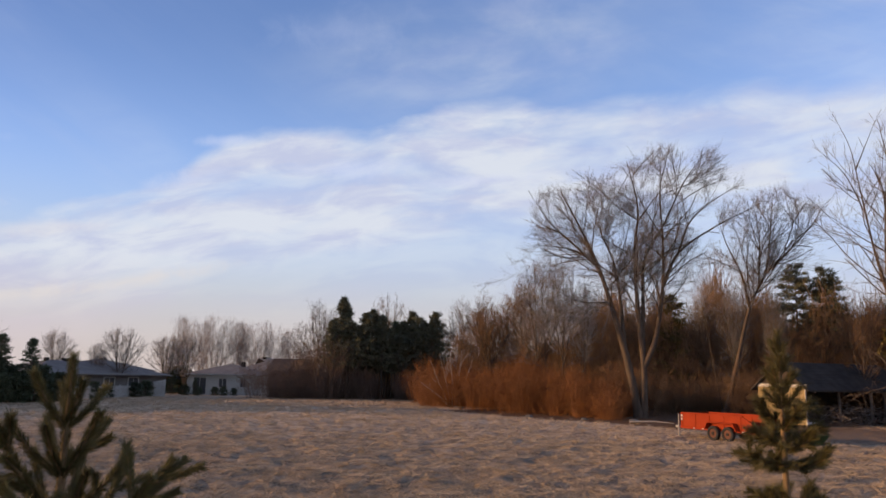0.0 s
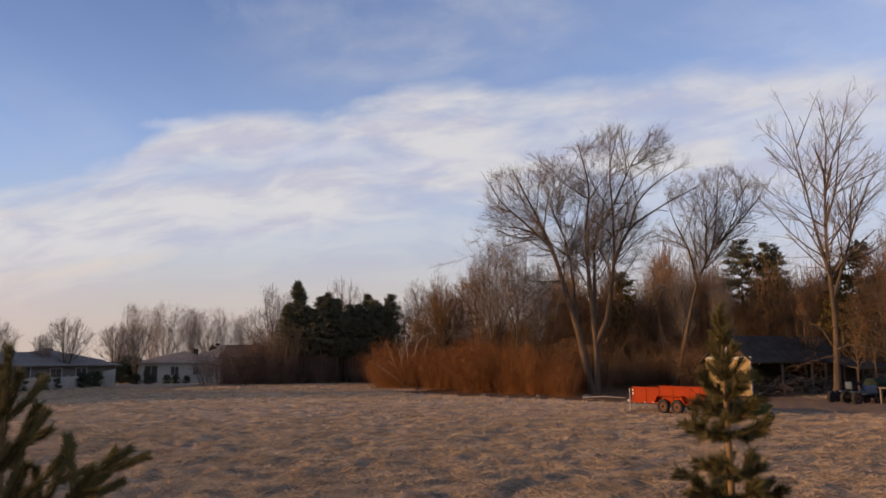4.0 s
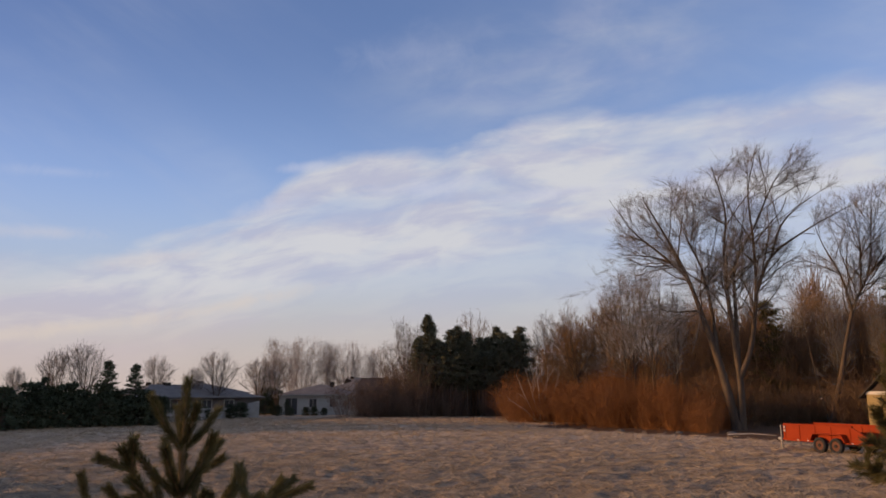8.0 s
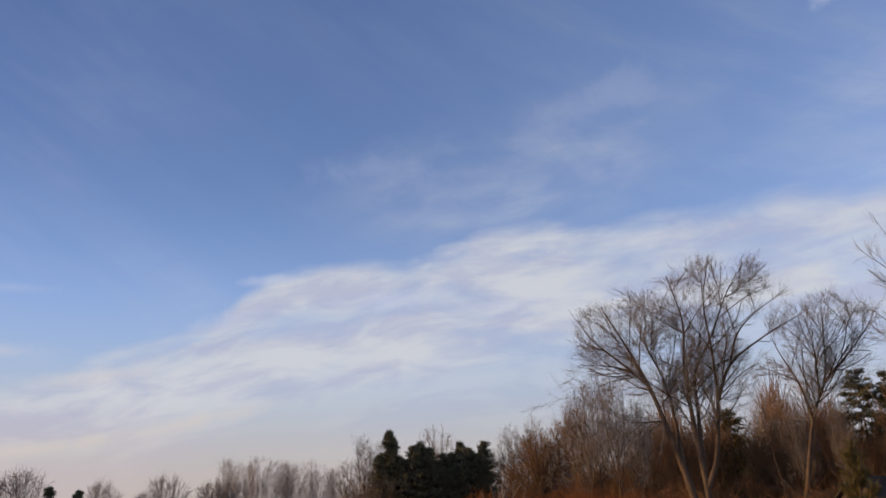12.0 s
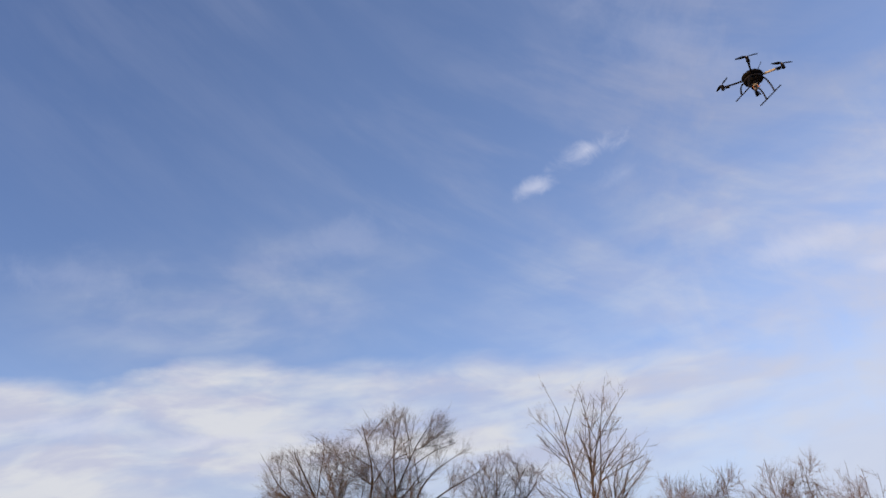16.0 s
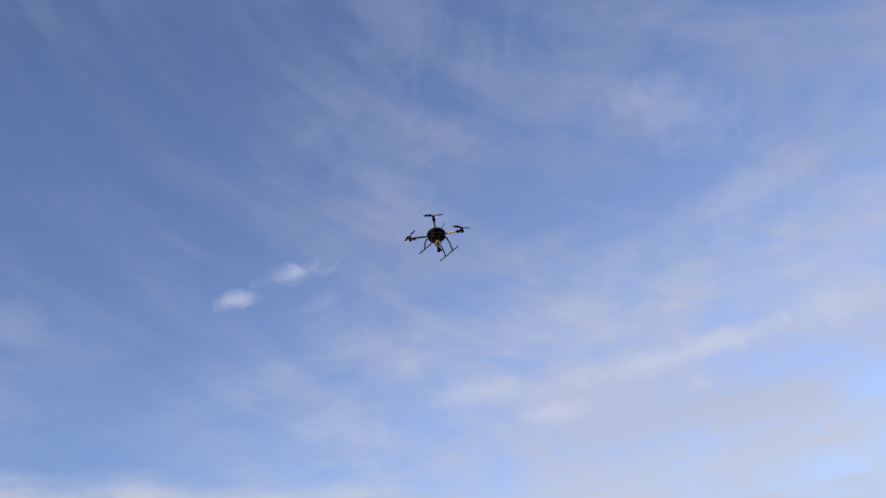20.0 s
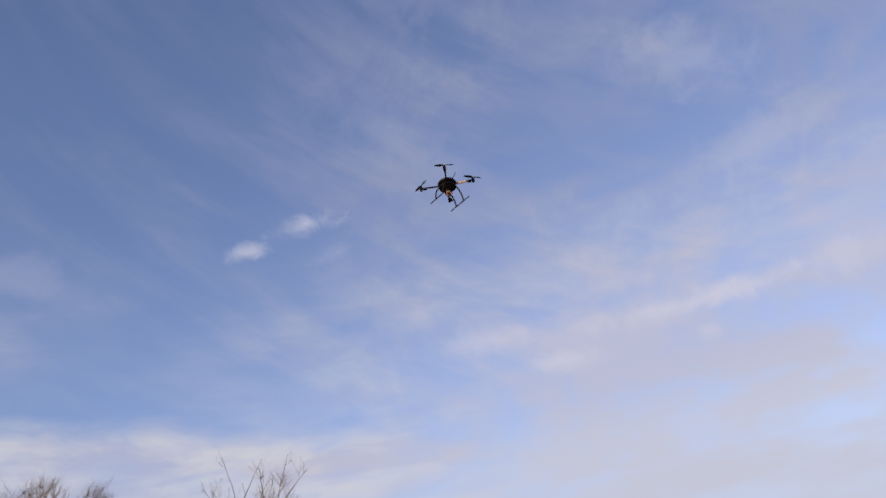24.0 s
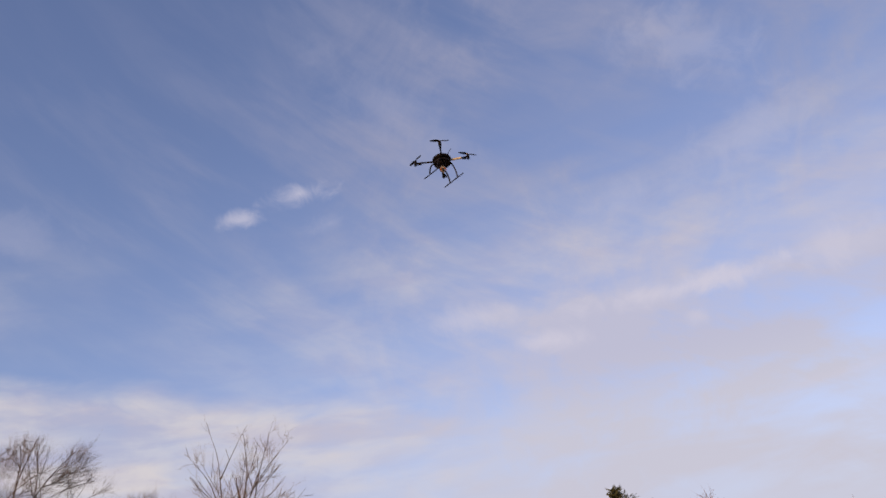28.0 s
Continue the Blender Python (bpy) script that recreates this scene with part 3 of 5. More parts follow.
def shrub(name, m, label, h, spread, stems, seed, twig=None, group="", thick=0.015, category="shrub"):
    """A thicket of arching leafless stems."""
    rng = np.random.default_rng(seed)
    root = thing(name, m, label, category, group)
    a, q = rng.random(stems) * 2 * np.pi, rng.random(stems) ** 0.6
    foot = np.stack([np.cos(a) * q * spread * 0.55, np.sin(a) * q * spread * 0.55, 0 * a - 0.1], 1)
    hh = h * (0.5 + 0.5 * rng.random(stems)) * (1 - 0.25 * q)
    b = a + rng.normal(size=stems) * 0.8
    top = foot + np.stack([np.cos(b) * spread * 0.35 * q, np.sin(b) * spread * 0.35 * q, hh], 1)
    mid = foot * 0.45 + top * 0.55 + np.stack([0 * a, 0 * a, hh * 0.12], 1) + rng.normal(size=(stems, 3)) * 0.12
    tagged(strips("stem_tangle", np.concatenate([foot, mid]), np.concatenate([mid, top]), np.repeat([thick, thick * 0.7], stems), np.repeat([thick * 0.7, thick * 0.3], stems),
           twig or TWIG_RED, 3, root), kind="stuff")
    k = 11
    f = 0.25 + 0.75 * rng.random((stems, k, 1))
    s = np.where(f < 0.55, foot[:, None] + (mid - foot)[:, None] * f / 0.55, mid[:, None] + (top - mid)[:, None] * (f - 0.55) / 0.45)
    e = s + (rng.normal(size=(stems, k, 3)) * np.array([1, 1, 0.7]) + np.array([0, 0, 0.6])) * h * 0.11
    tagged(strips("twig_tangle", s.reshape(-1, 3), e.reshape(-1, 3), thick * 0.6, thick * 0.3, twig or TWIG_RED, 3, root), kind="stuff")
    return root


def stand(az, r, turn=0, z=0.0, scale=1.0):
    p = bearing(az, r)
    return pose(p.x, p.y, rise(p.x, p.y) + z, 0, 0, turn) @ Matrix.Scale(scale, 4)


def plant(ob, az, r, turn, scale, tall=1.0):
    c = copy_thing(ob, stand(az, r, turn))
    c.scale = (scale, scale, scale * tall)
    return c


def lines(seed, depth, *stems):
    """Stems given across and up; each wanders a little towards and away from the viewer."""
    g = np.random.default_rng(seed)
    made = []
    for flat in stems:
        drift = g.uniform(-depth, depth)
        root = (flat[0], 0.0, flat[1])
        if made and flat[1] > 0.5:
            joints = [tuple(p + (q - p) * k / 12 for p, q in zip(a, b)) for line in made for a, b in zip(line, line[1:]) for k in range(13)]
            root = min(joints, key=lambda q: math.hypot(q[0] - flat[0], q[2] - flat[1]))
        made.append([root] + [(flat[i], root[1] + drift * i / len(flat), flat[i + 1]) for i in range(2, len(flat), 2)])
    return made


# The great spreading tree at the edge of the thicket; x runs across the view
bare_tree("large_bare_tree", stand(10.0, 57.0, -10.0), "large leafless tree with several leaning stems and a wide twiggy crown",
          lines(3, 2.4, (0, 0, -0.7, 3.9, -1.8, 8.1, -2.6, 10.8, -3.7, 13.4, -5.2, 16.4), (0.35, 0, 0.4, 3.9, 0.1, 8.1, 0, 12.0, 0.3, 15.3, -0.3, 18.4), (-0.9, 4.7, -1.1, 8.1, -1.5, 11.2, -2.4, 13.6, -3.3, 16.6),
                (0.4, 4.3, 0.5, 8.5, 0.7, 11.6, 2.1, 14.1, 3.7, 17.4, 5.0, 19.2), (0.4, 3.5, 1.3, 5.7, 1.9, 9.4, 2.0, 12.8, 1.9, 16.4, 2.5, 19.0), (1.9, 9.4, 3.1, 11.9, 5.5, 13.6, 8.0, 14.9),
                (3.1, 11.9, 3.8, 13.9, 5.1, 15.3, 7.0, 16.5), (-2.6, 10.8, -4.3, 12.5, -6.1, 14.2, -7.2, 15.9), (-2.8, 11.4, -4.8, 12.4, -7.2, 12.8), (-1.9, 8.4, -4.0, 8.3, -5.7, 9.1)),
          [((-5.4, 0, 14.9), (2.4, 3.0, 2.7)), ((-3.0, 0, 15.2), (2.8, 3.4, 3.3)), ((-0.4, 0, 15.9), (2.8, 3.6, 3.3)), ((2.2, 0, 16.7), (2.7, 3.6, 3.5)), ((4.7, 0, 17.4), (2.3, 3.0, 2.6)),
           ((7.2, 0, 15.3), (1.5, 1.6, 1.5)), ((-5.8, 0, 12.9), (2.1, 2.4, 1.4)), ((0.8, 0, 12.9), (4.0, 3.0, 2.4)), ((-4.6, 0, 8.9), (1.6, 1.2, 0.9))],
          11, foot=0.36, low=7.4, gaps=(0.66, 0.62, 0.58), sprays=4, twig_len=0.9, thin=0.0028, tip=0.005, sag=0.02, wild=0.11, thick=(1, 0.85, 0.5, 0.55, 0.6, 0.42, 0.3, 0.36, 0.3, 0.2))
bare_tree("bare_tree", stand(15.8, 64.0, -16.0), "leafless tree leaning over, with a rounded fine-twigged crown",
          lines(4, 1.4, (0.1, 0, 1.0, 3.5, 2.3, 8.6, 3.6, 11.4, 4.1, 14.2, 4.4, 17.1), (2.3, 8.6, 1.8, 11.4, 0.8, 13.9, 0.3, 15.8), (0, 0.2, -0.5, 3.4, -0.9, 6.2, -1.2, 8.6), (3.7, 11.5, 5.4, 13.1, 7.1, 15.0, 7.9, 16.3),
                (2.9, 10.2, 3.3, 13.7, 3.1, 16.9)),
          [((2.1, 0, 15.4), (2.4, 2.4, 2.5)), ((4.5, 0, 16.1), (2.5, 2.4, 2.3)), ((6.8, 0, 15.2), (2.0, 2.0, 2.0)), ((3.9, 0, 13.5), (3.0, 2.0, 1.5)), ((-1.1, 0, 8.4), (1.0, 1.1, 1.4))],
          12, foot=0.25, low=7.5, gaps=(0.60, 0.62, 0.58), sprays=3, twig_len=0.85, thin=0.0030, tip=0.005, sag=0.02, wild=0.11, thick=(1, 0.5, 0.22, 0.5, 0.4))
TALL = bare_tree("tall_bare_tree", stand(26.3, 54.0, -26.0), "tall leafless tree with a pale trunk and sparse forked limbs",
                 lines(5, 1.6, (0, 0, 0.2, 4.1, 0.2, 6.2, 0.1, 9.6, 0.3, 13.7, 0.6, 17.0, 0.4, 19.0), (0.3, 6.3, 1.3, 9.5, 2.2, 12.2, 2.9, 13.8, 4.2, 15.3), (0.1, 7.7, -0.5, 11.1, -1.0, 15.0, -1.4, 18.0, -2.0, 19.8),
                       (0.1, 11.3, 0.9, 13.5, 1.4, 16.7, 2.1, 19.6), (0.2, 13.0, 0.8, 15.2, 1.7, 16.8, 3.0, 18.4), (-0.8, 13.3, -1.8, 16.2, -3.2, 18.0), (-1.0, 16.5, -0.3, 18.6, 0.1, 19.5),
                       (1.6, 10.2, 1.8, 13.2, 2.9, 15.0), (0.9, 13.5, 1.7, 14.7, 2.6, 15.6), (0.1, 8.5, -1.3, 11.6, -3.1, 13.9), (0.1, 10.2, -1.9, 12.0, -3.4, 12.8)),
                 [((-1.8, 0, 17.0), (1.5, 1.4, 2.7)), ((1.1, 0, 17.4), (1.9, 1.6, 2.2)), ((-0.1, 0, 14.7), (2.2, 1.6, 2.5)), ((3.0, 0, 13.8), (1.6, 1.6, 2.0)), ((-2.4, 0, 12.9), (1.8, 1.6, 1.8)), ((1.0, 0, 11.2), (2.2, 1.8, 2.2))],
                 13, foot=0.25, low=7.4, gaps=(0.85, 0.80, 0.65), sprays=1, sag=0.04, thin=0.0048, tip=0.005, thick=(1, 0.5, 0.42, 0.34, 0.3, 0.22, 0.2, 0.3, 0.2, 0.25, 0.18))


def low_limb(points, r, hang, seed, parent):
    """A low limb with thin branches hanging from it."""
    g = np.random.default_rng(seed)
    pts = np.array(points, float)
    a, b = list(pts[:-1]), list(pts[1:])
    r0 = list(np.linspace(r, r * 0.35, len(pts))[:-1])
    r1 = list(np.linspace(r, r * 0.35, len(pts))[1:])
    for _ in range(hang):
        k = g.integers(0, len(pts) - 1)
        p = pts[k] + (pts[k + 1] - pts[k]) * g.random()
        d = g.normal(size=3) * np.array([0.8, 0.4, 0.5])
        n = g.integers(3, 7)
        for i in range(n):
            d = d * 0.8 + g.normal(size=3) * 0.25 + np.array([0, 0, -0.22])
            q = p + d / np.linalg.norm(d) * 0.26
            a.append(p), b.append(q), r0.append(0.012 * (1 - 0.6 * i / n)), r1.append(0.012 * (1 - 0.6 * (i + 1) / n))
            p = q
    strips("low_limb", np.array(a), np.array(b), r0, r1, BARK, 5, parent, "low limb with hanging branches")


low_limb([(-0.1, 0, 2.6), (-0.6, -0.3, 2.5), (-1.2, -0.5, 2.3), (-1.9, -0.6, 2.1), (-2.4, -0.6, 1.7)], 0.05, 34, 131, TALL)
low_limb([(0.1, 0, 3.0), (0.8, -0.3, 3.3), (1.6, -0.5, 3.2), (2.6, -0.6, 2.9), (3.4, -0.6, 2.8)], 0.06, 44, 132, TALL)
low_limb([(-0.1, 0, 3.4), (-0.5, 0, 4.2), (-0.9, 0.1, 4.6), (-1.7, 0.1, 5.0)], 0.06, 12, 133, TALL)
low_limb([(0.0, 0, 4.4), (1.2, 0.2, 4.7), (2.6, 0.3, 4.8), (4.2, 0.3, 5.2)], 0.05, 20, 134, TALL)

# Kinds of tree for the woods, each built once
WOOD = []
for h, s, k in ((8.0, 2.4, 1), (11.0, 2.8, 2), (12.5, 2.3, 3), (13.0, 3.2, 4)):
    lean = 0.4 * (k - 2.5)
    WOOD.append(bare_tree("woodland_tree", stand(-2.0 + 1.9 * k, 78.0 + 3 * k, 40 * k), "leafless brown woodland tree among thick undergrowth",
                          [[(0, 0, 0), (lean * 0.3, 0.1, h * 0.3), (lean, 0, h * 0.62), (lean * 1.3, 0.1, h * 0.96)],
                           [(lean * 0.3, 0.1, h * 0.3), (-s * 0.35, 0.2, h * 0.55), (-s * 0.6, 0.3, h * 0.85)], [(lean * 0.5, 0.1, h * 0.4), (s * 0.4, -0.3, h * 0.65), (s * 0.6, -0.4, h * 0.88)]],
                          [((lean, 0, h * 0.70), (s * 0.75, s * 0.75, h * 0.30)), ((-s * 0.4, 0.2, h * 0.58), (s * 0.65, s * 0.65, h * 0.30)),
                           ((s * 0.4, -0.2, h * 0.58), (s * 0.65, s * 0.65, h * 0.30))],
                          20 + k, foot=0.10 + 0.010 * k, low=h * 0.26, gaps=(0.75, 0.8, 0.75), sprays=2, twig_len=0.8, thin=0.006, tip=0.006, twig=TWIG_WOOD, group="woodland trees", sag=0.035, wild=0.13))
fan = [[(0, 0, 0), (0, 0, 1.2)]] + [[(0, 0, 1.0), (0.62 * k, 0.35 * ((k * 7) % 5 - 2), 5.0), (1.25 * k, 0.5 * ((k * 7) % 5 - 2), 9.6 - 0.12 * k * k)] for k in (-3, -2, -1, 0, 1, 2, 3)]
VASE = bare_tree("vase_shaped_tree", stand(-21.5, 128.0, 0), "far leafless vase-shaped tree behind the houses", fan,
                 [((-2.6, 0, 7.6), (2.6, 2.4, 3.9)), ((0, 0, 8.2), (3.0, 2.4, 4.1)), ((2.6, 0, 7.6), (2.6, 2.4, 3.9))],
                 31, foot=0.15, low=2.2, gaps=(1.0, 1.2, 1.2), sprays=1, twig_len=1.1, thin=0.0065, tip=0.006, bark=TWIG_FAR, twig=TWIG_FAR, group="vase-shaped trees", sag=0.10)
fan = [[(0, 0, 0), (0, 0, 1.4)]] + [[(0, 0, 1.2), (0.35 * k, 0.3 * ((k * 3) % 5 - 2), 3.2), (0.7 * k, 0.5 * ((k * 3) % 5 - 2), 6.2)] for k in (-2, -1, 0, 1, 2)]
ROUND = bare_tree("garden_tree", stand(-27.7, 88.0, 0), "leafless round-crowned garden tree before a house", fan,
                  [((-1.2, 0, 4.8), (1.6, 1.7, 2.2)), ((0.2, 0, 5.2), (1.8, 1.7, 2.2)), ((1.4, 0, 4.8), (1.5, 1.7, 2.1))],
                  32, foot=0.12, low=1.8, gaps=(0.6, 0.7, 0.7), sprays=1, twig_len=0.7, thin=0.009, tip=0.008, group="garden trees", sag=0.08)

GREY = bare_tree("grey_woodland_tree", stand(3.2, 68.0, 20), "tall slender grey leafless tree behind the thicket",
                 [[(0, 0, 0), (0.1, 0, 4.5), (-0.1, 0.1, 9.0), (0.1, 0, 13.6)], [(0.1, 0, 3.6), (-0.9, 0.2, 7.0), (-1.4, 0.3, 11.6)], [(0.1, 0, 4.2), (1.0, -0.2, 7.6), (1.5, -0.2, 11.8)],
                  [(0.0, 0, 6.0), (-0.3, 0.7, 9.0), (-0.5, 0.9, 12.6)], [(0.0, 0, 6.4), (0.5, -0.6, 9.4), (0.8, -0.8, 12.8)]],
                 [((0, 0, 10.4), (1.6, 1.5, 3.8)), ((-1.2, 0.2, 8.8), (1.4, 1.3, 3.4)), ((1.2, -0.2, 8.8), (1.4, 1.3, 3.4)), ((0, 0, 6.0), (1.8, 1.6, 2.2))],
                 35, foot=0.10, low=3.4, gaps=(0.7, 0.8, 0.8), sprays=2, twig_len=0.75, thin=0.005, tip=0.005, twig=TWIG, group="grey woodland trees", sag=0.06, wild=0.11)

rng = np.random.default_rng(5)
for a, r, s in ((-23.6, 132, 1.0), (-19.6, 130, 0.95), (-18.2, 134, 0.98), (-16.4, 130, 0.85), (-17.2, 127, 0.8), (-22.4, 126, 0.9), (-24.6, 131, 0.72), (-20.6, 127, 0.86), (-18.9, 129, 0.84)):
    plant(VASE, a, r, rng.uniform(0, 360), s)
for a, r, s in ((-24.7, 97, 0.95), (-23.4, 98, 0.9), (-36.4, 93, 1.15), (-38.2, 95, 1.05), (-31.8, 96, 0.9), (-40.6, 92, 0.7), (-29.2, 90, 0.7)):
    plant(ROUND, a, r, rng.uniform(0, 360), s, 1.0 if s > 0.9 else 1.1)
# single trees with a place of their own, then the woods behind them
for k, a, r, s in ((2, 2.7, 69, 1.10), (0, -1.9, 80, 1.25), (1, 0.4, 84, 1.05), (2, -9.0, 93, 1.05), (2, -8.0, 95, 1.0), 
                   (3, 6.4, 74, 0.9), (1, 1.6, 76, 1.15), (0, -0.6, 78, 1.3), (3, 0.6, 88, 0.95), (1, -1.4, 86, 1.1), (2, 7.6, 78, 0.95),  (1, -3.6, 88, 0.85), (0, -2.8, 74, 0.85), (3, 18.0, 80, 0.8), (3, 31.6, 52, 0.96), (2, 34.0, 60, 1.12), (3, 33.0, 57, 1.02),
                   (3, 36.4, 60, 1.10), (2, 38.8, 60, 1.16), (3, 41.6, 61, 1.12), (2, 44.0, 62, 1.05), (3, 30.2, 62, 0.9), (3, 60.0, 55, 0.92), (2, 61.4, 57, 0.75), (3, 71.6, 60, 0.66), (1, 66, 60, 0.6)):
    plant(WOOD[k], a, r, rng.uniform(0, 360), s)
for i in range(110):
    a = rng.uniform(3.0, 47.0) if i < 92 else rng.uniform(-13, 4)
    r = rng.uniform(86, 102) if a < 1 else rng.uniform(70, 102) if a < 33 else rng.uniform(58, 90)
    plant(WOOD[i % 4], a, r, rng.uniform(0, 360), rng.uniform(0.55, 0.85) * (r / 85) * (0.9 if a < 1 else 1.0), rng.uniform(0.9, 1.1))

for a, r, q in ((4.6, 67, 0.98), (1.8, 72, 0.92), (6.2, 70, 0.86), (-1.6, 82, 0.8), (-3.0, 86, 0.85), (16.8, 70, 0.8), (19.4, 68, 0.74), (29.4, 64, 0.8), (-14.0, 92, 0.85), (-12.9, 91, 0.78), (-15.2, 94, 0.66)):
    plant(GREY, a, r, rng.uniform(0, 360), q)
# thin saplings beside the shed
for a, r, q in ((27.6, 57, 0.5), (28.7, 56, 0.58), (29.8, 55, 0.52), (30.8, 58, 0.6), (19.6, 58, 0.5), (24.6, 60, 0.6)):
    plant(WOOD[2], a, r, rng.uniform(0, 360), q, 1.1)

# evergreens
PINES = [conifer("pine_tree", stand(-11.9 + 2.2 * k, 86.0 + k), "dark green pine in a dense ragged group at the field's edge", 10.6 - 0.8 * k, 2.5 + 0.2 * k, 3.6, 41 + 7 * k, mat=NEEDLE_BROWN, boughs=140, sprays=36, size=0.28,
                 group="pine group", taper=0.80 - 0.10 * k, clump=0.75, ragged=0.85) for k in range(3)]
tilt = np.random.default_rng(9)
for i in range(32):
    a = -12.9 + 7.8 * i / 31
    plant(PINES[i % 3], a, 84.6 + (i * 7 % 5), tilt.uniform(0, 360), 0.80 + 0.11 * math.sin(i * 2.7) + (0.07 if a > -6.8 or -12.6 < a < -11.4 else 0.0), tilt.uniform(1.0, 1.12))
WPINE = conifer("white_pine", stand(20.9, 75.0), "tall white pine with layered boughs behind the shed", 13.6, 3.3, 5.0, 42, mat=NEEDLE_BROWN, boughs=130, sprays=40, size=0.34, group="white pines", flat=0.6, taper=0.7, clump=0.75, ragged=0.6)
for a, r, s in ((22.75, 75, 0.97), (9.4, 78, 0.66)):
    plant(WPINE, a, r, rng.uniform(0, 360), s)
GPINE = conifer("golden_pine", stand(28.2, 66.0), "yellow-green evergreen catching low sun", 11.4, 2.4, 2.0, 43, mat=NEEDLE_GOLD, boughs=80, sprays=34, size=0.45, group="sunlit evergreens", taper=0.6)
for a, r, s in ((12.5, 74, 0.95), (27.0, 70, 0.9)):
    plant(GPINE, a, r, rng.uniform(0, 360), s)
conifer("spruce", stand(53.7, 40.0), "dark irregular spruce beyond the shed", 10.3, 2.6, 1.0, 44, boughs=74, sprays=26, size=0.30, taper=0.75, clump=0.6, ragged=0.85)
conifer("spruce", stand(56.0, 41.5), "dark irregular spruce beyond the shed", 9.7, 2.2, 1.0, 45, boughs=70, sprays=26, size=0.30, taper=0.8, clump=0.6, ragged=0.8)
HEDGE = conifer("hedge_evergreen", stand(-41.0, 64.5), "dark clipped-looking evergreen in a boundary hedge", 3.1, 1.5, 0.0, 46, boughs=90, sprays=30, size=0.3, group="boundary hedge", foot=0.08, taper=0.35)
for i in range(26):
    a = -47 + 0.62 * i
    plant(HEDGE, a, 64.5 + 0.25 * i + rng.uniform(-0.5, 0.5), rng.uniform(0, 360), rng.uniform(0.72, 1.22), 1.0 if i < 21 else 0.8)
SPIRE = conifer("small_spruce", stand(-34.9, 69.0), "small pointed spruce rising over the hedge", 5.4, 1.8, 0.4, 47, boughs=150, sprays=30, size=0.17, group="small spruces", foot=0.08, taper=0.85, ragged=0.45)
# spruces left of -43 degrees are unseen, added to shade the houses and fence
for a, r, s in ((-33.1, 70, 0.95), (-38.7, 69, 0.75), (-42.2, 66, 0.85), (-43.4, 70, 1.2), (-44.6, 74, 1.6), (-46.4, 80, 1.8), (-45.2, 86, 1.7), (-48.0, 84, 1.9), (-47.2, 92, 1.8), (-49.6, 76, 1.7), (-25.0, 92, 0.45), (-24.2, 93, 0.5), (-22.6, 91, 0.38)):
    plant(SPIRE, a, r, rng.uniform(0, 360), s)

for a, r, q in ((-23.3, 95, 0.42), (-22.4, 94, 0.36), (-21.2, 95, 0.34), (-20.6, 95, 0.36), (-19.9, 95, 0.3), (-30.4, 78, 0.5), (-29.2, 80, 0.55), (-28.4, 82, 0.45), (-26.6, 85, 0.5), (-25.9, 87, 0.55),
                (-31.6, 76, 0.6), (-32.6, 75, 0.66), (-24.3, 100, 0.95), (-23.7, 102, 1.05), (-24.0, 106, 1.1), (-23.3, 105, 1.0)):
    plant(HEDGE, a, r, rng.uniform(0, 360), q * 1.2, 0.8)
# unseen hedge copies beside the viewer, added to cast shade over the near field
for i in range(22):
    c = copy_thing(HEDGE, pose(-46.5 + rng.uniform(-0.4, 0.4), 43.0 - 2.0 * i, -0.05, 0, 0, rng.uniform(0, 360)))
    c.scale = (1.1, 1.1, rng.uniform(0.9, 1.1) * (1.0 if i < 13 else 1.6))

# thicket along the field
BUSH = [shrub("thicket_shrub", stand(-4.6 + 3 * k, 68.0 - 4 * k), "tangled red-brown leafless shrub in a thicket", 3.2 + 0.5 * k, 3.2, 100, 50 + k, group="thicket shrubs") for k in range(3)]
for i in range(84):
    a = rng.uniform(-5.6, 9.8)
    front = max(70.5 - (a + 5.8) * 1.35, 57.6 if a > 8.2 else 0)
    r = front + rng.uniform(0.3, 9.0)
    s = 0.86 if a < 3 else 0.72
    plant(BUSH[i % 3], a, r, rng.uniform(0, 360), s * rng.uniform(0.7, 1.3) * (0.6 if r - front < 1.5 else 1.0), rng.uniform(0.95, 1.4))
SCRUB = [shrub("undergrowth_shrub", stand(13.0 + 4 * k, 66.0), "dense brown undergrowth below bare trees", 3.6, 3.6, 100, 60 + k, TWIG_WOOD, "undergrowth shrubs", thick=0.014) for k in range(2)]
# the barn brush has shade put into its colour: a duller brown than SCRUB
DULL = shrub("dull_brush", stand(-15.5, 87.0), "brown brush hiding the barn, with shade toned into its colour", 3.8, 3.6, 110, 64, TWIG_SHADED, "barn brush", thick=0.014)
for i in range(78):
    a = rng.uniform(9.0, 36.0) if i < 42 else rng.uniform(-17.5, -4.5)
    r = rng.uniform(60, 84) if i < 42 else rng.uniform(83.5, 92)
    plant(SCRUB[i % 2] if i < 42 else DULL, a, r, rng.uniform(0, 360), rng.uniform(0.8, 1.25) if i < 42 else rng.uniform(0.55, 0.95) * (1.6 if a < -13.0 else 1.0), rng.uniform(0.6, 1.5))
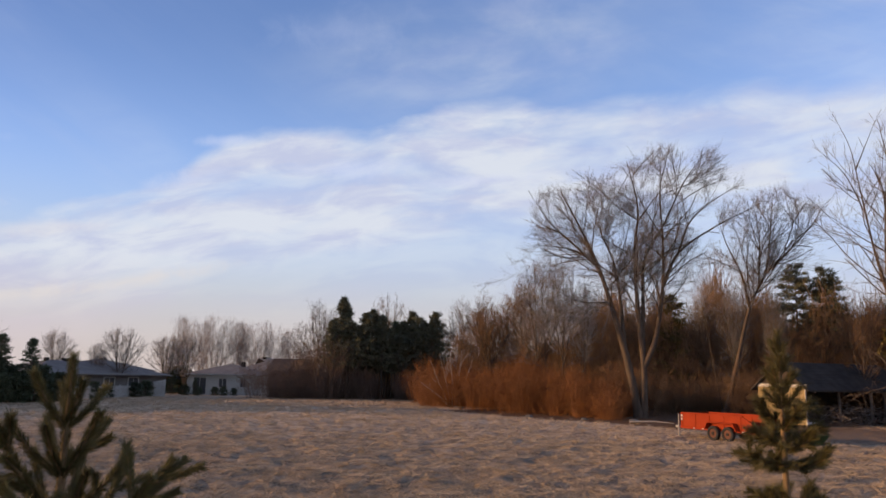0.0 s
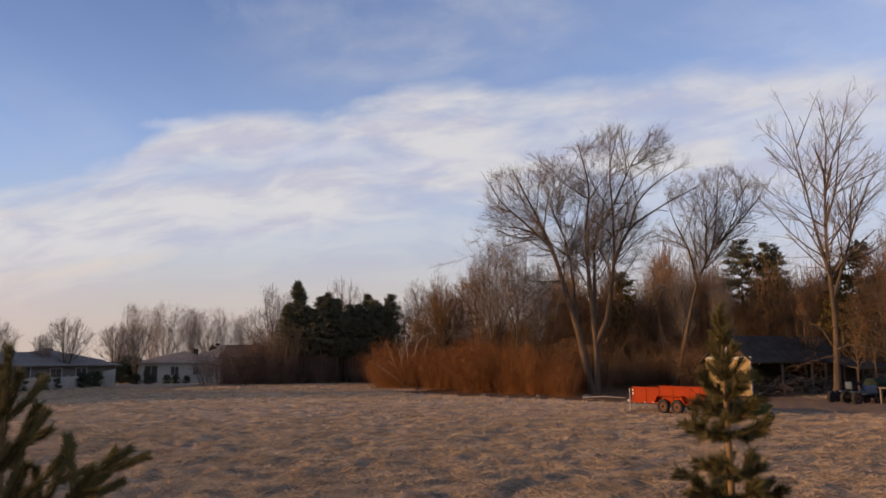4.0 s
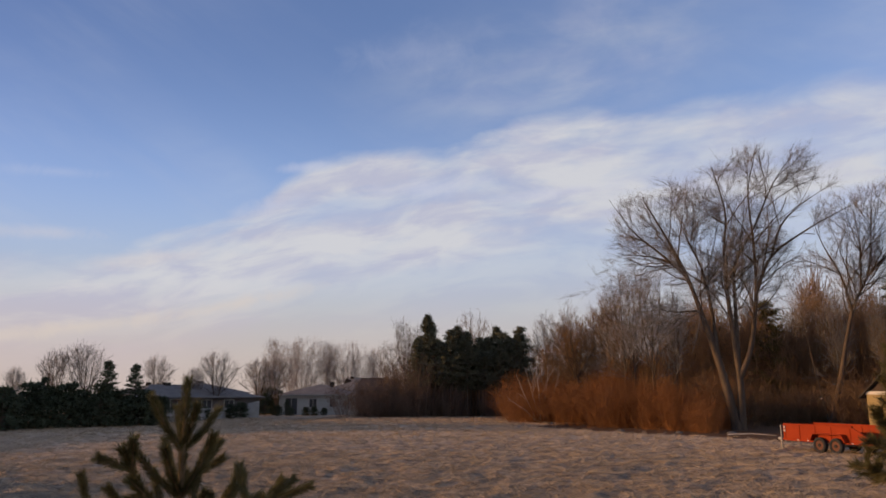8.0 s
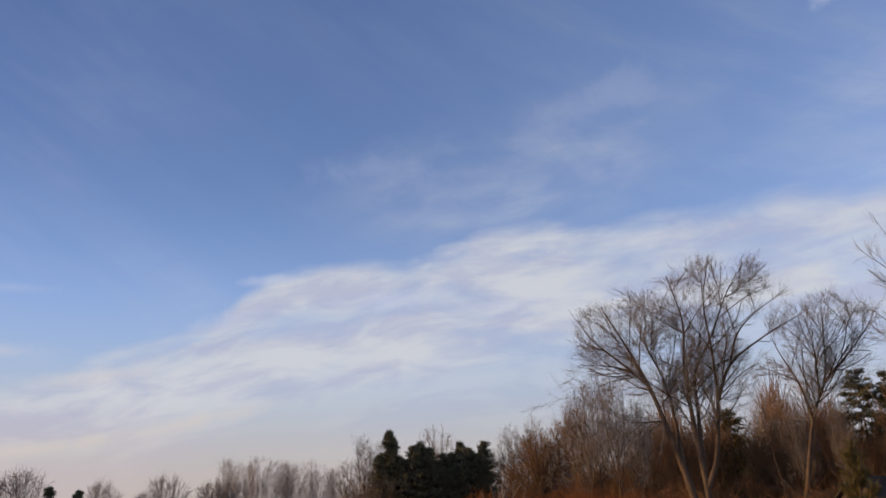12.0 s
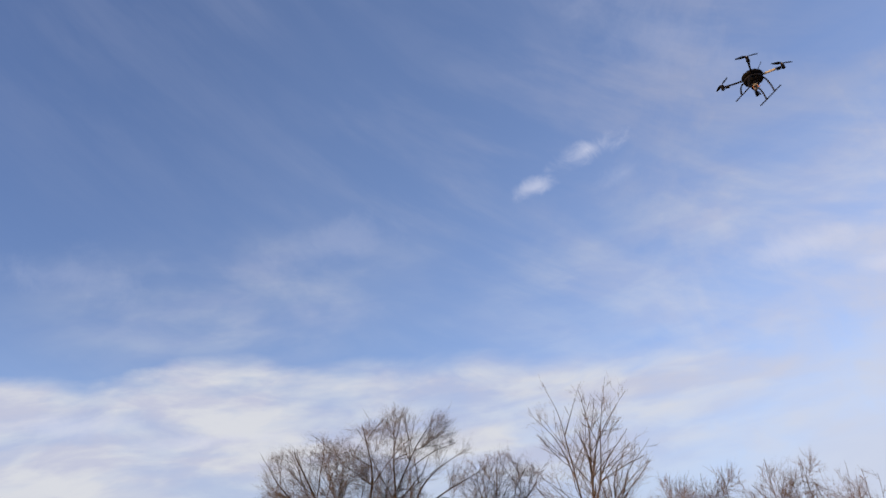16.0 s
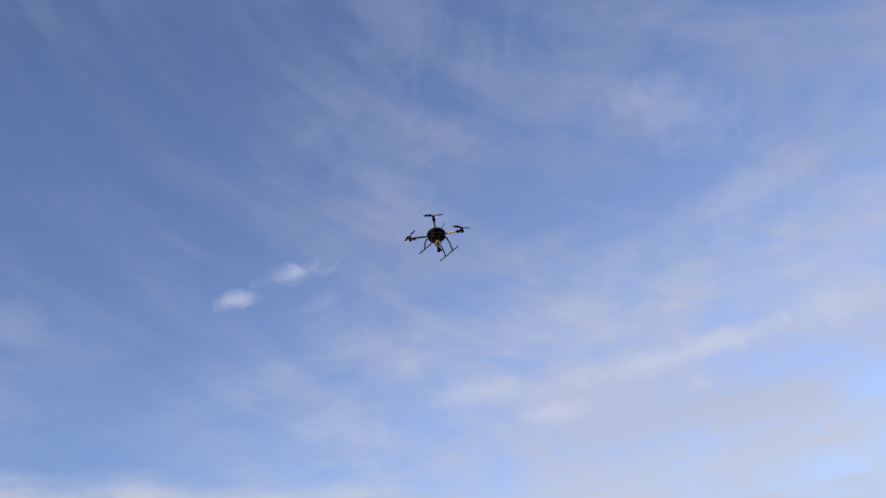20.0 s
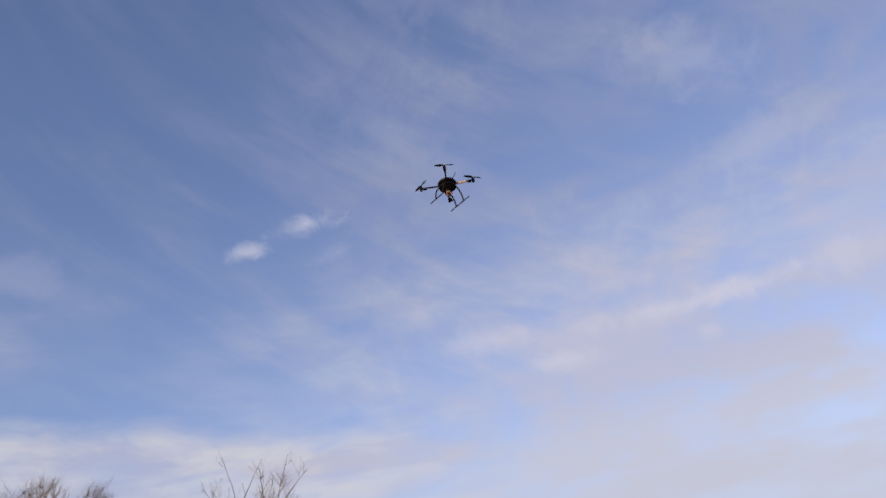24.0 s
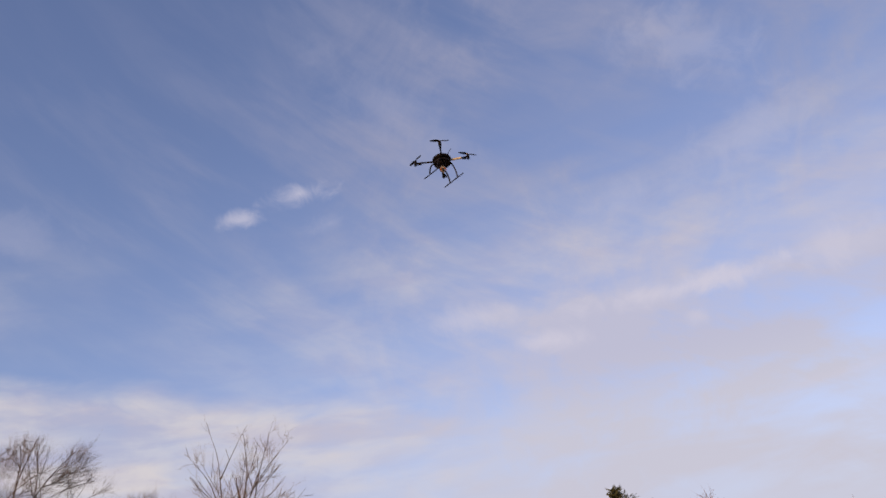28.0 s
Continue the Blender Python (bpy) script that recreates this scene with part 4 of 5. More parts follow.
bare_tree("pale_stemmed_bush", stand(-4.0, 69.0, 4.0), "leaning pale-barked stems at the thicket's end", [
    [(0, 0, 0), (-0.7, -0.3, 0.8), (-1.9, -0.6, 1.7)], [(0.1, 0, 0), (-0.6, 0, 1.5), (-1.3, 0, 3.0)], [(0.2, 0.1, 0), (-0.2, 0.2, 2.0), (-0.7, 0.2, 4.0)], [(0.3, 0, 0), (0.3, 0, 2.2), (0.1, 0, 4.4)],
    [(0.4, 0.1, 0), (0.8, 0.1, 2.0), (1.1, 0, 4.2)], [(0.4, -0.1, 0), (1.3, -0.2, 1.8), (1.9, 0, 3.6)], [(0.1, -0.2, 0), (-0.9, -0.4, 1.1), (-2.2, -0.5, 1.9)]],
    [((-0.6, 0, 3.6), (1.6, 1.2, 1.5)), ((0.8, 0, 3.8), (1.7, 1.2, 1.5)), ((-1.8, -0.4, 1.9), (0.9, 0.8, 0.7))], 71, foot=0.11, low=1.6, gaps=(1.1, 1.2, 1.2), sprays=1, twig_len=0.5, thin=0.006, tip=0.006,
    bark=BARK_PALE, thick=(1, 0.9, 0.9, 0.9, 0.9, 0.8, 0.7))


def far_woods():
    """Deep woods that close the view between the trunks."""
    g = np.random.default_rng(77)
    n = 95000
    pick = g.random(n)
    deg = np.where(pick < 0.68, g.uniform(4, 36, n), np.where(pick < 0.82, g.uniform(36, 80, n), g.uniform(-12.5, 4, n)))
    a = np.radians(deg)
    r = np.where(deg > 4, g.uniform(72, 104, n), g.uniform(88, 115, n))
    h = np.where(deg < 1, 5.5, np.where(deg < 7, 7.0, np.where((deg > 11) & (deg < 21), 12.2, 10.5))) * (0.8 + 0.25 * np.sin(deg * 1.3) * np.sin(deg * 0.47 + 1))
    z = g.random(n) ** 0.95 * h
    at = np.stack([r * np.sin(a), r * np.cos(a), z - 0.2], 1)
    d = g.normal(size=(n, 3)) * np.array([0.5, 0.5, 0.6]) + np.array([0, 0, 0.9])
    ob = strips("far_woods", at, at + d * 1.6, 0.026, 0.012, TWIG_DEEP, 3)
    tagged(ob, "deep brown leafless woods far behind the field", "woods", kind="stuff")


far_woods()


def fore_pine(name, px, py, top, label, seed, whorls, shoot, count, needle, coat=9.0, fork=0.27):
    """A young pine close by: every shoot is a brush of long needles."""
    g = np.random.default_rng(seed)
    root = thing(name, pose(px, py, rise(px, py)), label, "pine tree")
    strips("trunk", [(0, 0, -0.2), (0, 0, top * 0.55), (0, 0, top * 0.8)], [(0, 0, top * 0.55), (0, 0, top * 0.8), (0.0, 0, top - 0.02)],
           [0.045, 0.03, 0.018], [0.03, 0.018, 0.007], SHOOT, 8, root)
    s0, s1 = [(0, 0, top - shoot * 0.95)], [(0, 0, top)]
    if coat < top - shoot:
        s0.append((0, 0, coat))
        s1.append((0, 0, top - shoot * 0.9))
    for z, span, n, up in whorls:
        for k in range(n):
            a = 2 * math.pi * (k + g.uniform(-0.25, 0.25)) / n + z * 5
            length = span * g.uniform(0.75, 1.15)
            foot = np.array([0, 0, z + g.uniform(-0.03, 0.03)])
            way = np.array([math.cos(a), math.sin(a), up * g.uniform(0.7, 1.3)])
            way /= np.linalg.norm(way)
            turn_up = way + np.array([0, 0, 0.35])
            turn_up /= np.linalg.norm(turn_up)
            mid = foot + way * length * 0.55
            end = mid + turn_up * length * 0.5
            s0 += [foot, mid]
            s1 += [mid, end]
            if length > fork:
                for q in (0.35, 0.6, 0.6, 0.85, 0.85):
                    b = foot + way * length * min(q, 0.55) + turn_up * length * max(0, q - 0.55)
                    d = way + g.normal(size=3) * 0.7 + np.array([0, 0, 0.25])
                    s0.append(b)
                    s1.append(b + d / np.linalg.norm(d) * length * 0.34 * g.uniform(0.7, 1.2))
    s0, s1 = np.array(s0), np.array(s1)
    tagged(strips("branch_frame", s0, s1, 0.009, 0.005, SHOOT, 5, root), kind="stuff")
    size = np.linalg.norm(s1 - s0, axis=1)
    pick = np.repeat(np.arange(len(s0)), np.maximum(6, (size * count).astype(int)))
    t = g.random((len(pick), 1)) ** 0.85
    at = s0[pick] + (s1 - s0)[pick] * t
    head = (s1 - s0)[pick] / size[pick][:, None]
    side = np.cross(head, g.normal(size=head.shape))
    side /= np.linalg.norm(side, axis=1, keepdims=True)
    out = head * g.uniform(0.9, 1.7, (len(pick), 1)) + side
    out /= np.linalg.norm(out, axis=1, keepdims=True)
    blades("needle_crown", at, at + out * needle * g.uniform(0.75, 1.25, (len(pick), 1)), needle * 0.028, NEEDLE_NEAR, g, root, kind="stuff")
    return root


fore_pine("young_pine", -2.0, 3.91, 2.72, "young olive-green pine with upright candle shoots", 81,
          ((2.40, 0.25, 4, 1.2), (2.20, 0.37, 5, 1.0), (1.98, 0.50, 6, 0.85), (1.74, 0.60, 7, 0.75), (1.45, 0.64, 6, 0.6), (1.1, 0.7, 7, 0.4), (0.8, 0.8, 7, 0.3), (0.4, 0.8, 6, 0.2)), 0.34, 5200, 0.047, coat=2.0, fork=0.47)
fore_pine("young_pine", 2.50, 7.74, 3.11, "bushy young pine with a visible tan stem", 82,
          ((2.90, 0.13, 4, 2.2), (2.74, 0.17, 4, 1.6), (2.58, 0.22, 5, 1.2), (2.42, 0.26, 5, 1.0), (2.24, 0.30, 5, 0.8), (2.06, 0.33, 6, 0.5), (1.92, 0.40, 6, 0.15),
           (1.52, 0.36, 6, 0.4), (1.34, 0.46, 6, 0.2), (1.0, 0.58, 7, 0.2), (0.7, 0.7, 7, 0.1), (0.4, 0.75, 7, 0.1)), 0.3, 1350, 0.092)


def grass():
    """Tufts of dry grass over the field."""
    g = np.random.default_rng(91)
    near, far = 85000, 70000
    r = np.concatenate([5.5 * (36 / 5.5) ** g.random(near), np.sqrt(g.uniform(30.0 ** 2, 86.0 ** 2, far))])
    a = np.radians(g.uniform(-47, 36, near + far))
    x, y = r * np.sin(a), r * np.cos(a)
    keep = np.array([0.7 * noise.noise((p * 0.5, q * 0.5, 2)) + 1.0 * noise.noise((p * 1.5, q * 1.5, 9)) > g.uniform(-0.5, 0.5) for p, q in zip(x, y)])
    way = (LITTER[1] - LITTER[0]).normalized()
    beyond = (x - LITTER[0].x) * -way.y + (y - LITTER[0].y) * way.x
    along = (x - LITTER[0].x) * way.x + (y - LITTER[0].y) * way.y
    keep &= (beyond < g.normal(0.0, 0.8, len(x))) | (along < 0.5) | (along > (LITTER[1] - LITTER[0]).length + 3)
    keep &= ((x - YARD[0]) / YARD[2]) ** 2 + ((y - YARD[1]) / YARD[3]) ** 2 > g.uniform(0.75, 1.15, len(x))
    x, y, r = x[keep], y[keep], r[keep]
    z = np.array([rise(p, q) for p, q in zip(x, y)])
    k = 6
    size = (0.042 + 0.085 * g.random((len(x), 1, 1))) * (1 + r[:, None, None] / 70)
    foot = np.stack([x, y, z - 0.01], 1)[:, None] + g.normal(size=(len(x), k, 3)) * np.array([1, 1, 0]) * size * 0.6
    way = g.normal(size=(len(x), k, 3)) * np.array([1.0, 1.0, 0.15]) + np.array([0, 0, 0.6])
    tip = foot + way * size
    wide = np.repeat(np.where(r < 45, 0.0025 + 0.00022 * r, 0.0003 * r), k)
    ob = blades("grass_tufts", foot.reshape(-1, 3), tip.reshape(-1, 3), wide, GRASS, g)
    tagged(ob, "tufts of dry straw-coloured grass on the field", "grass", kind="stuff")


grass()

# ---- houses ----


def hip_roof(x0, x1, y0, y1, z, top, over=0.45, ridge=0.5):
    """Four slopes that meet in a ridge along x, with a fascia."""
    bm = bmesh.new()
    x0, x1, y0, y1 = x0 - over, x1 + over, y0 - over, y1 + over
    k = (y1 - y0) * ridge
    low = [bm.verts.new(p) for p in ((x0, y0, z - 0.12), (x1, y0, z - 0.12), (x1, y1, z - 0.12), (x0, y1, z - 0.12))]
    mid = [bm.verts.new(p) for p in ((x0, y0, z), (x1, y0, z), (x1, y1, z), (x0, y1, z))]
    a, b = bm.verts.new((x0 + k, (y0 + y1) / 2, top)), bm.verts.new((x1 - k, (y0 + y1) / 2, top))
    for i in range(4):
        j = (i + 1) % 4
        bm.faces.new((low[i], low[j], mid[j], mid[i]))
    bm.faces.new(low[::-1])
    bm.faces.new((mid[0], mid[1], b, a))
    bm.faces.new((mid[2], mid[3], a, b))
    bm.faces.new((mid[1], mid[2], b))
    bm.faces.new((mid[3], mid[0], a))
    return bm


def window(parent, x, z, wide, tall, y=0.0):
    f = part("window_frame", boxes((x - wide / 2 - 0.08, x + wide / 2 + 0.08, y - 0.05, y, z - 0.08, z), (x - wide / 2 - 0.08, x + wide / 2 + 0.08, y - 0.05, y, z + tall, z + tall + 0.08),
                                   (x - wide / 2 - 0.08, x - wide / 2, y - 0.05, y, z, z + tall), (x + wide / 2, x + wide / 2 + 0.08, y - 0.05, y, z, z + tall),
                                   (x - 0.025, x + 0.025, y - 0.04, y, z, z + tall)), PICKET, parent)
    part("pane", boxes((x - wide / 2, x + wide / 2, y - 0.02, y - 0.004, z, z + tall)), GLASS, f, "dark window glass")


def bungalow(m, label, wide, deep, eave, top, wall, windows, vent):
    root = thing("house", m, label, "house")
    part("wall", boxes((0, wide, 0, deep, -0.2, eave)), wall, root)
    part("roof", hip_roof(0, wide, 0, deep, eave, top), ROOF_GREY, root, "grey shingle hip roof")
    for x, z, a, b in windows:
        window(root, x, z, a, b)
    part("gutter", boxes((-0.45, wide + 0.45, -0.56, -0.452, eave - 0.12, eave - 0.02)), wall, root)
    for x, y, s in vent:
        part("roof_vent", boxes((x, x + s, y, y + s, top - 0.7, top + 0.22), bevel=0.03), ROOF_DARK, root)
    return root


def facing(az0, r0, az1, r1):
    """A pose at the first place whose x axis points to the second."""
    a, b = bearing(az0, r0), bearing(az1, r1)
    return pose(a.x, a.y, rise(a.x, a.y), 0, 0, math.degrees(math.atan2(b.y - a.y, b.x - a.x))), (b - a).length


m, long = facing(-23.2, 99, -18.15, 97)
bungalow(m, "low off-white bungalow with a grey hip roof", long, 9, 2.55, 3.95, SIDING, ((1.6, 0.1, 1.5, 2.0), (4.4, 1.0, 0.9, 1.0), (6.9, 1.0, 0.6, 1.0)), ((5.6, 4.4, 0.5),))
m, long = facing(-33.2, 82, -24.6, 91)
bungalow(m, "low tan bungalow with a grey hip roof behind a fence", long, 9, 2.35, 3.75, SIDING_TAN, ((2.0, 0.9, 1.4, 1.1), (5.0, 0.1, 1.6, 2.0), (8.6, 0.9, 1.2, 1.1), (11.5, 0.9, 1.2, 1.1)), ((6.0, 4.0, 0.7), (4.0, 4.2, 0.4)))
m, long = facing(-20.0, 118, -16.6, 116)
bungalow(m, "far house roof beyond the bungalow", long, 10, 3.0, 5.1, SIDING_TAN, ((2.0, 0.9, 1.4, 1.1),), ((3.0, 4.6, 0.5),))
m, long = facing(-31.0, 112, -25.6, 116)
bungalow(m, "far house roof beyond the tan bungalow", long, 10, 2.9, 4.4, SIDING_TAN, ((2.0, 0.9, 1.4, 1.1),), ((6.0, 4.6, 0.7),))


def barn():
    m, long = facing(-17.4, 89, -14.9, 88)
    root = thing("barn", m, "dark brown barn half hidden by brush", "barn")
    part("wall", boxes((0, long, 0, 5, -0.2, 3.0)), BROWN_WALL, root)
    for i in range(12):
        x = long * (i + 0.5) / 12
        part("batten", boxes((x - 0.03, x + 0.03, -0.03, -0.001, 0, 3.0)), BROWN_WALL, root)
    part("roof", prism([(-0.4, 3.0), (5.4, 3.0), (2.5, 4.45)], long + 0.6, pose(long + 0.3, 0, 0, 0, 0, 90)), BROWN_WALL, root, "brown shingled gable roof")


barn()


def fence():
    m, long = facing(-32.9, 73, -24.9, 90)
    root = thing("picket_fence", m, "white picket fence round a back garden", "fence")
    n = int(long / 2.4)
    post = boxes((-0.06, 0.06, 0.02, 0.14, -0.2, 1.35), bevel=0.01)
    first = part("post", post, PICKET, root)
    for i in range(1, n + 1):
        c = new("post", first.data)
        c.parent, c.location = root, (i * long / n, 0, 0)
    for z in (0.35, 1.0):
        part("rail", boxes((0, long, 0.03, 0.07, z, z + 0.09)), PICKET, root)
    picket = prism([(-0.055, 0.06), (0.055, 0.06), (0.055, 1.18), (0, 1.26), (-0.055, 1.18)], 0.02, Matrix())
    first = part("picket", picket, PICKET, root)
    k = int(long / 0.16)
    for i in range(1, k):
        c = new("picket", first.data)
        c.parent, c.location = root, (i * long / k, 0, 0)


fence()


def gate_end():
    m, long = facing(-25.4, 88.5, -24.6, 88)
    root = thing("privacy_fence", m, "tall white board fence panel at a garden's corner", "fence")
    n = 7
    for i in range(n):
        part("board", boxes((long * i / n + 0.01, long * (i + 1) / n - 0.01, 0, 0.03, 0, 1.6 + 0.04 * i), bevel=0.004), PICKET, root)
    part("rail", boxes((0, long, 0.032, 0.08, 0.4, 0.5)), PICKET, root)
    part("rail", boxes((0, long, 0.032, 0.08, 1.3, 1.4)), PICKET, root)


gate_end()

# ---- shed and yard ----


def shed():
    """An old open-fronted shed: its gable looks left, its long open side to the field."""
    c = bearing(21.0, 54.1)
    m = pose(c.x, c.y, 0, 0, 0, 30)
    root = thing("shed", m, "old open-fronted shed with a dark shingle roof and cream gable", "shed")
    L, W, E, P = 9.9, 3.7, 2.45, 3.95
    n = 14
    for i in range(n):
        y = W * i / n
        part("board", boxes((0.0, 0.03, y + 0.006, y + W / n - 0.006, 0.0, E - 0.02)), CREAM, root)
    part("back_wall", boxes((0.032, L, W - 0.06, W, 0, E)), BROWN_WALL, root)
    part("end_wall", boxes((L - 0.06, L, 0.0, W - 0.062, 0, E)), BROWN_WALL, root)
    part("tie_beam", boxes((-0.06, -0.002, -0.15, W + 0.15, E - 0.06, E + 0.14), bevel=0.01), TRIM, root, "white painted beam")
    part("corner_board", boxes((-0.03, 0.10, -0.04, -0.002, 0.25, E - 0.1)), TRIM, root, "pale corner board")
    part("sill", boxes((-0.1, 0.9, -0.12, -0.045, 0.05, 0.22)), TRIM, root, "pale plank at the foot")
    part("king_post", boxes((-0.05, 0.03, W / 2 - 0.05, W / 2 + 0.05, E + 0.15, P - 0.12)), TRIM, root, "pale post in the gable")
    gable = bmesh.new()
    tri = [gable.verts.new(p) for p in ((0.04, 0, E), (0.04, W, E), (0.04, W / 2, P - 0.1))]
    tri += [gable.verts.new(v.co + Vector((0.03, 0, 0))) for v in tri]
    for f in ((0, 1, 2), (5, 4, 3), (0, 3, 4, 1), (1, 4, 5, 2), (2, 5, 3, 0)):
        gable.faces.new([tri[i] for i in f])
    part("gable_board", gable, BROWN_WALL, root, "dark recessed gable boarding")
    for y in (0, 1):
        s = -1 if y == 0 else 1
        out = -0.4 if y == 0 else W + 0.4
        drop = E - 0.4 * (P - E) / (W / 2)
        bm = bmesh.new()
        up = Vector((0, 0, 0.09))
        q = [Vector((-0.25, out, drop)), Vector((L + 0.3, out, drop)), Vector((L + 0.3, W / 2, P)), Vector((-0.25, W / 2, P))]
        v = [bm.verts.new(p) for p in q] + [bm.verts.new(p + up) for p in q]
        for f in ((0, 1, 2, 3), (7, 6, 5, 4), (0, 4, 5, 1), (1, 5, 6, 2), (2, 6, 7, 3), (3, 7, 4, 0)):
            bm.faces.new([v[i] for i in f])
        slope = part("roof_slope", bm, ROOF_DARK, root, "dark weathered shingles")
        rows = 9
        for i in range(rows):
            f = (i + 0.5) / rows
            yy, zz = out + (W / 2 - out) * f, drop + (P - drop) * f + 0.095
            course = box(bmesh.new(), -0.27, L + 0.32, -0.13, 0.13, -0.012, 0.012, m=Matrix.Translation((0, yy, zz)) @ Matrix.Rotation(-s * math.atan2(P - drop, abs(W / 2 - out)) - s * 0.05, 4, "X"))
            part("shingle_course", course, ROOF_DARK, slope)
    for x in (0.12, 3.3, 6.5, 9.7):
        part("post", boxes((x - 0.07, x + 0.07, 0.0, 0.14, -0.1, E - 0.14), bevel=0.01), WEATHERED, root)
    part("header", boxes((0.0, L, 0.0, 0.12, E - 0.14, E + 0.02)), WEATHERED, root)
    for x in (0.6, 2.0, 3.4, 4.8, 6.2, 7.6, 9.0):
        part("rafter", box(bmesh.new(), -0.04, 0.04, 0, 2.3, -0.06, 0.06, m=Matrix.Translation((x, -0.3, E - 0.36)) @ Matrix.Rotation(math.atan2(P - E, W / 2), 4, "X")), WEATHERED, root)
    return m


SHED = shed()


def brush_pile(m, label, long, deep, high, n, seed):
    g = np.random.default_rng(seed)
    root = thing("brush_pile", m, label, "brush pile")
    c = np.stack([g.uniform(0, long, n), g.uniform(0, deep, n), g.random(n) ** 1.5 * high], 1)
    d = g.normal(size=(n, 3)) * np.array([0.9, 0.5, 0.35])
    d *= g.uniform(0.4, 1.0, (n, 1))
    a, b = c - d * 0.6, c + d * 0.6
    low = np.minimum(a[:, 2], b[:, 2])
    shift = np.maximum(0, 0.02 - low)
    a[:, 2] += shift
    b[:, 2] += shift
    tagged(strips("brushwood", a, b, g.uniform(0.01, 0.028, n), 0.006, WEATHERED, 4, root), kind="stuff")


brush_pile(SHED @ pose(1.2, -1.6, 0), "heap of cut grey branches before the shed", 6.6, 1.8, 1.3, 260, 101)
brush_pile(SHED @ pose(10.4, -1.0, 0), "heap of cut grey branches beside the shed", 5.5, 2.4, 2.3, 300, 102)


def logs(m):
    root = thing("log_stack", m, "stack of dark split logs inside the shed", "log stack")
    g = random.Random(4)
    for row in range(4):
        for k in range(10):
            x, z = 0.3 + k * 0.3 + (row % 2) * 0.15, 0.14 + row * 0.25
            part("log", bar((x, 0, z), (x, 0.9, z), g.uniform(0.11, 0.14), None, 8), BARK, root)


logs(SHED @ pose(1.2, 1.2, 0))
logs(SHED @ pose(5.0, 1.2, 0))


def wheel(parent, x, y, z, r, wide, hub=None, name="wheel"):
    """A tyre on a rim, its axle along y."""
    n, bm = 24, bmesh.new()
    prof = [(0.62 * r, -0.42), (0.86 * r, -0.5), (r, -0.34), (r, 0.34), (0.86 * r, 0.5), (0.62 * r, 0.42)]
    rings = []
    for i in range(n):
        a = 2 * math.pi * i / n
        rings.append([bm.verts.new((x + q * math.cos(a), y + s * wide, z + q * math.sin(a))) for q, s in prof])
    for i in range(n):
        p, q = rings[i], rings[(i + 1) % n]
        for k in range(len(prof)):
            j = (k + 1) % len(prof)
            bm.faces.new((p[k], p[j], q[j], q[k]))
    w_ob = part(name, bm, RUBBER, parent, "black rubber tyre", True)
    part("rim", bar((x, y - wide * 0.32, z), (x, y + wide * 0.32, z), r * 0.61, None, 20), hub or STEEL, w_ob, "painted steel rim")
    part("hub", bar((x, y - wide * 0.5, z), (x, y + wide * 0.3, z), r * 0.2, None, 12), RUBBER, w_ob)
    return w_ob


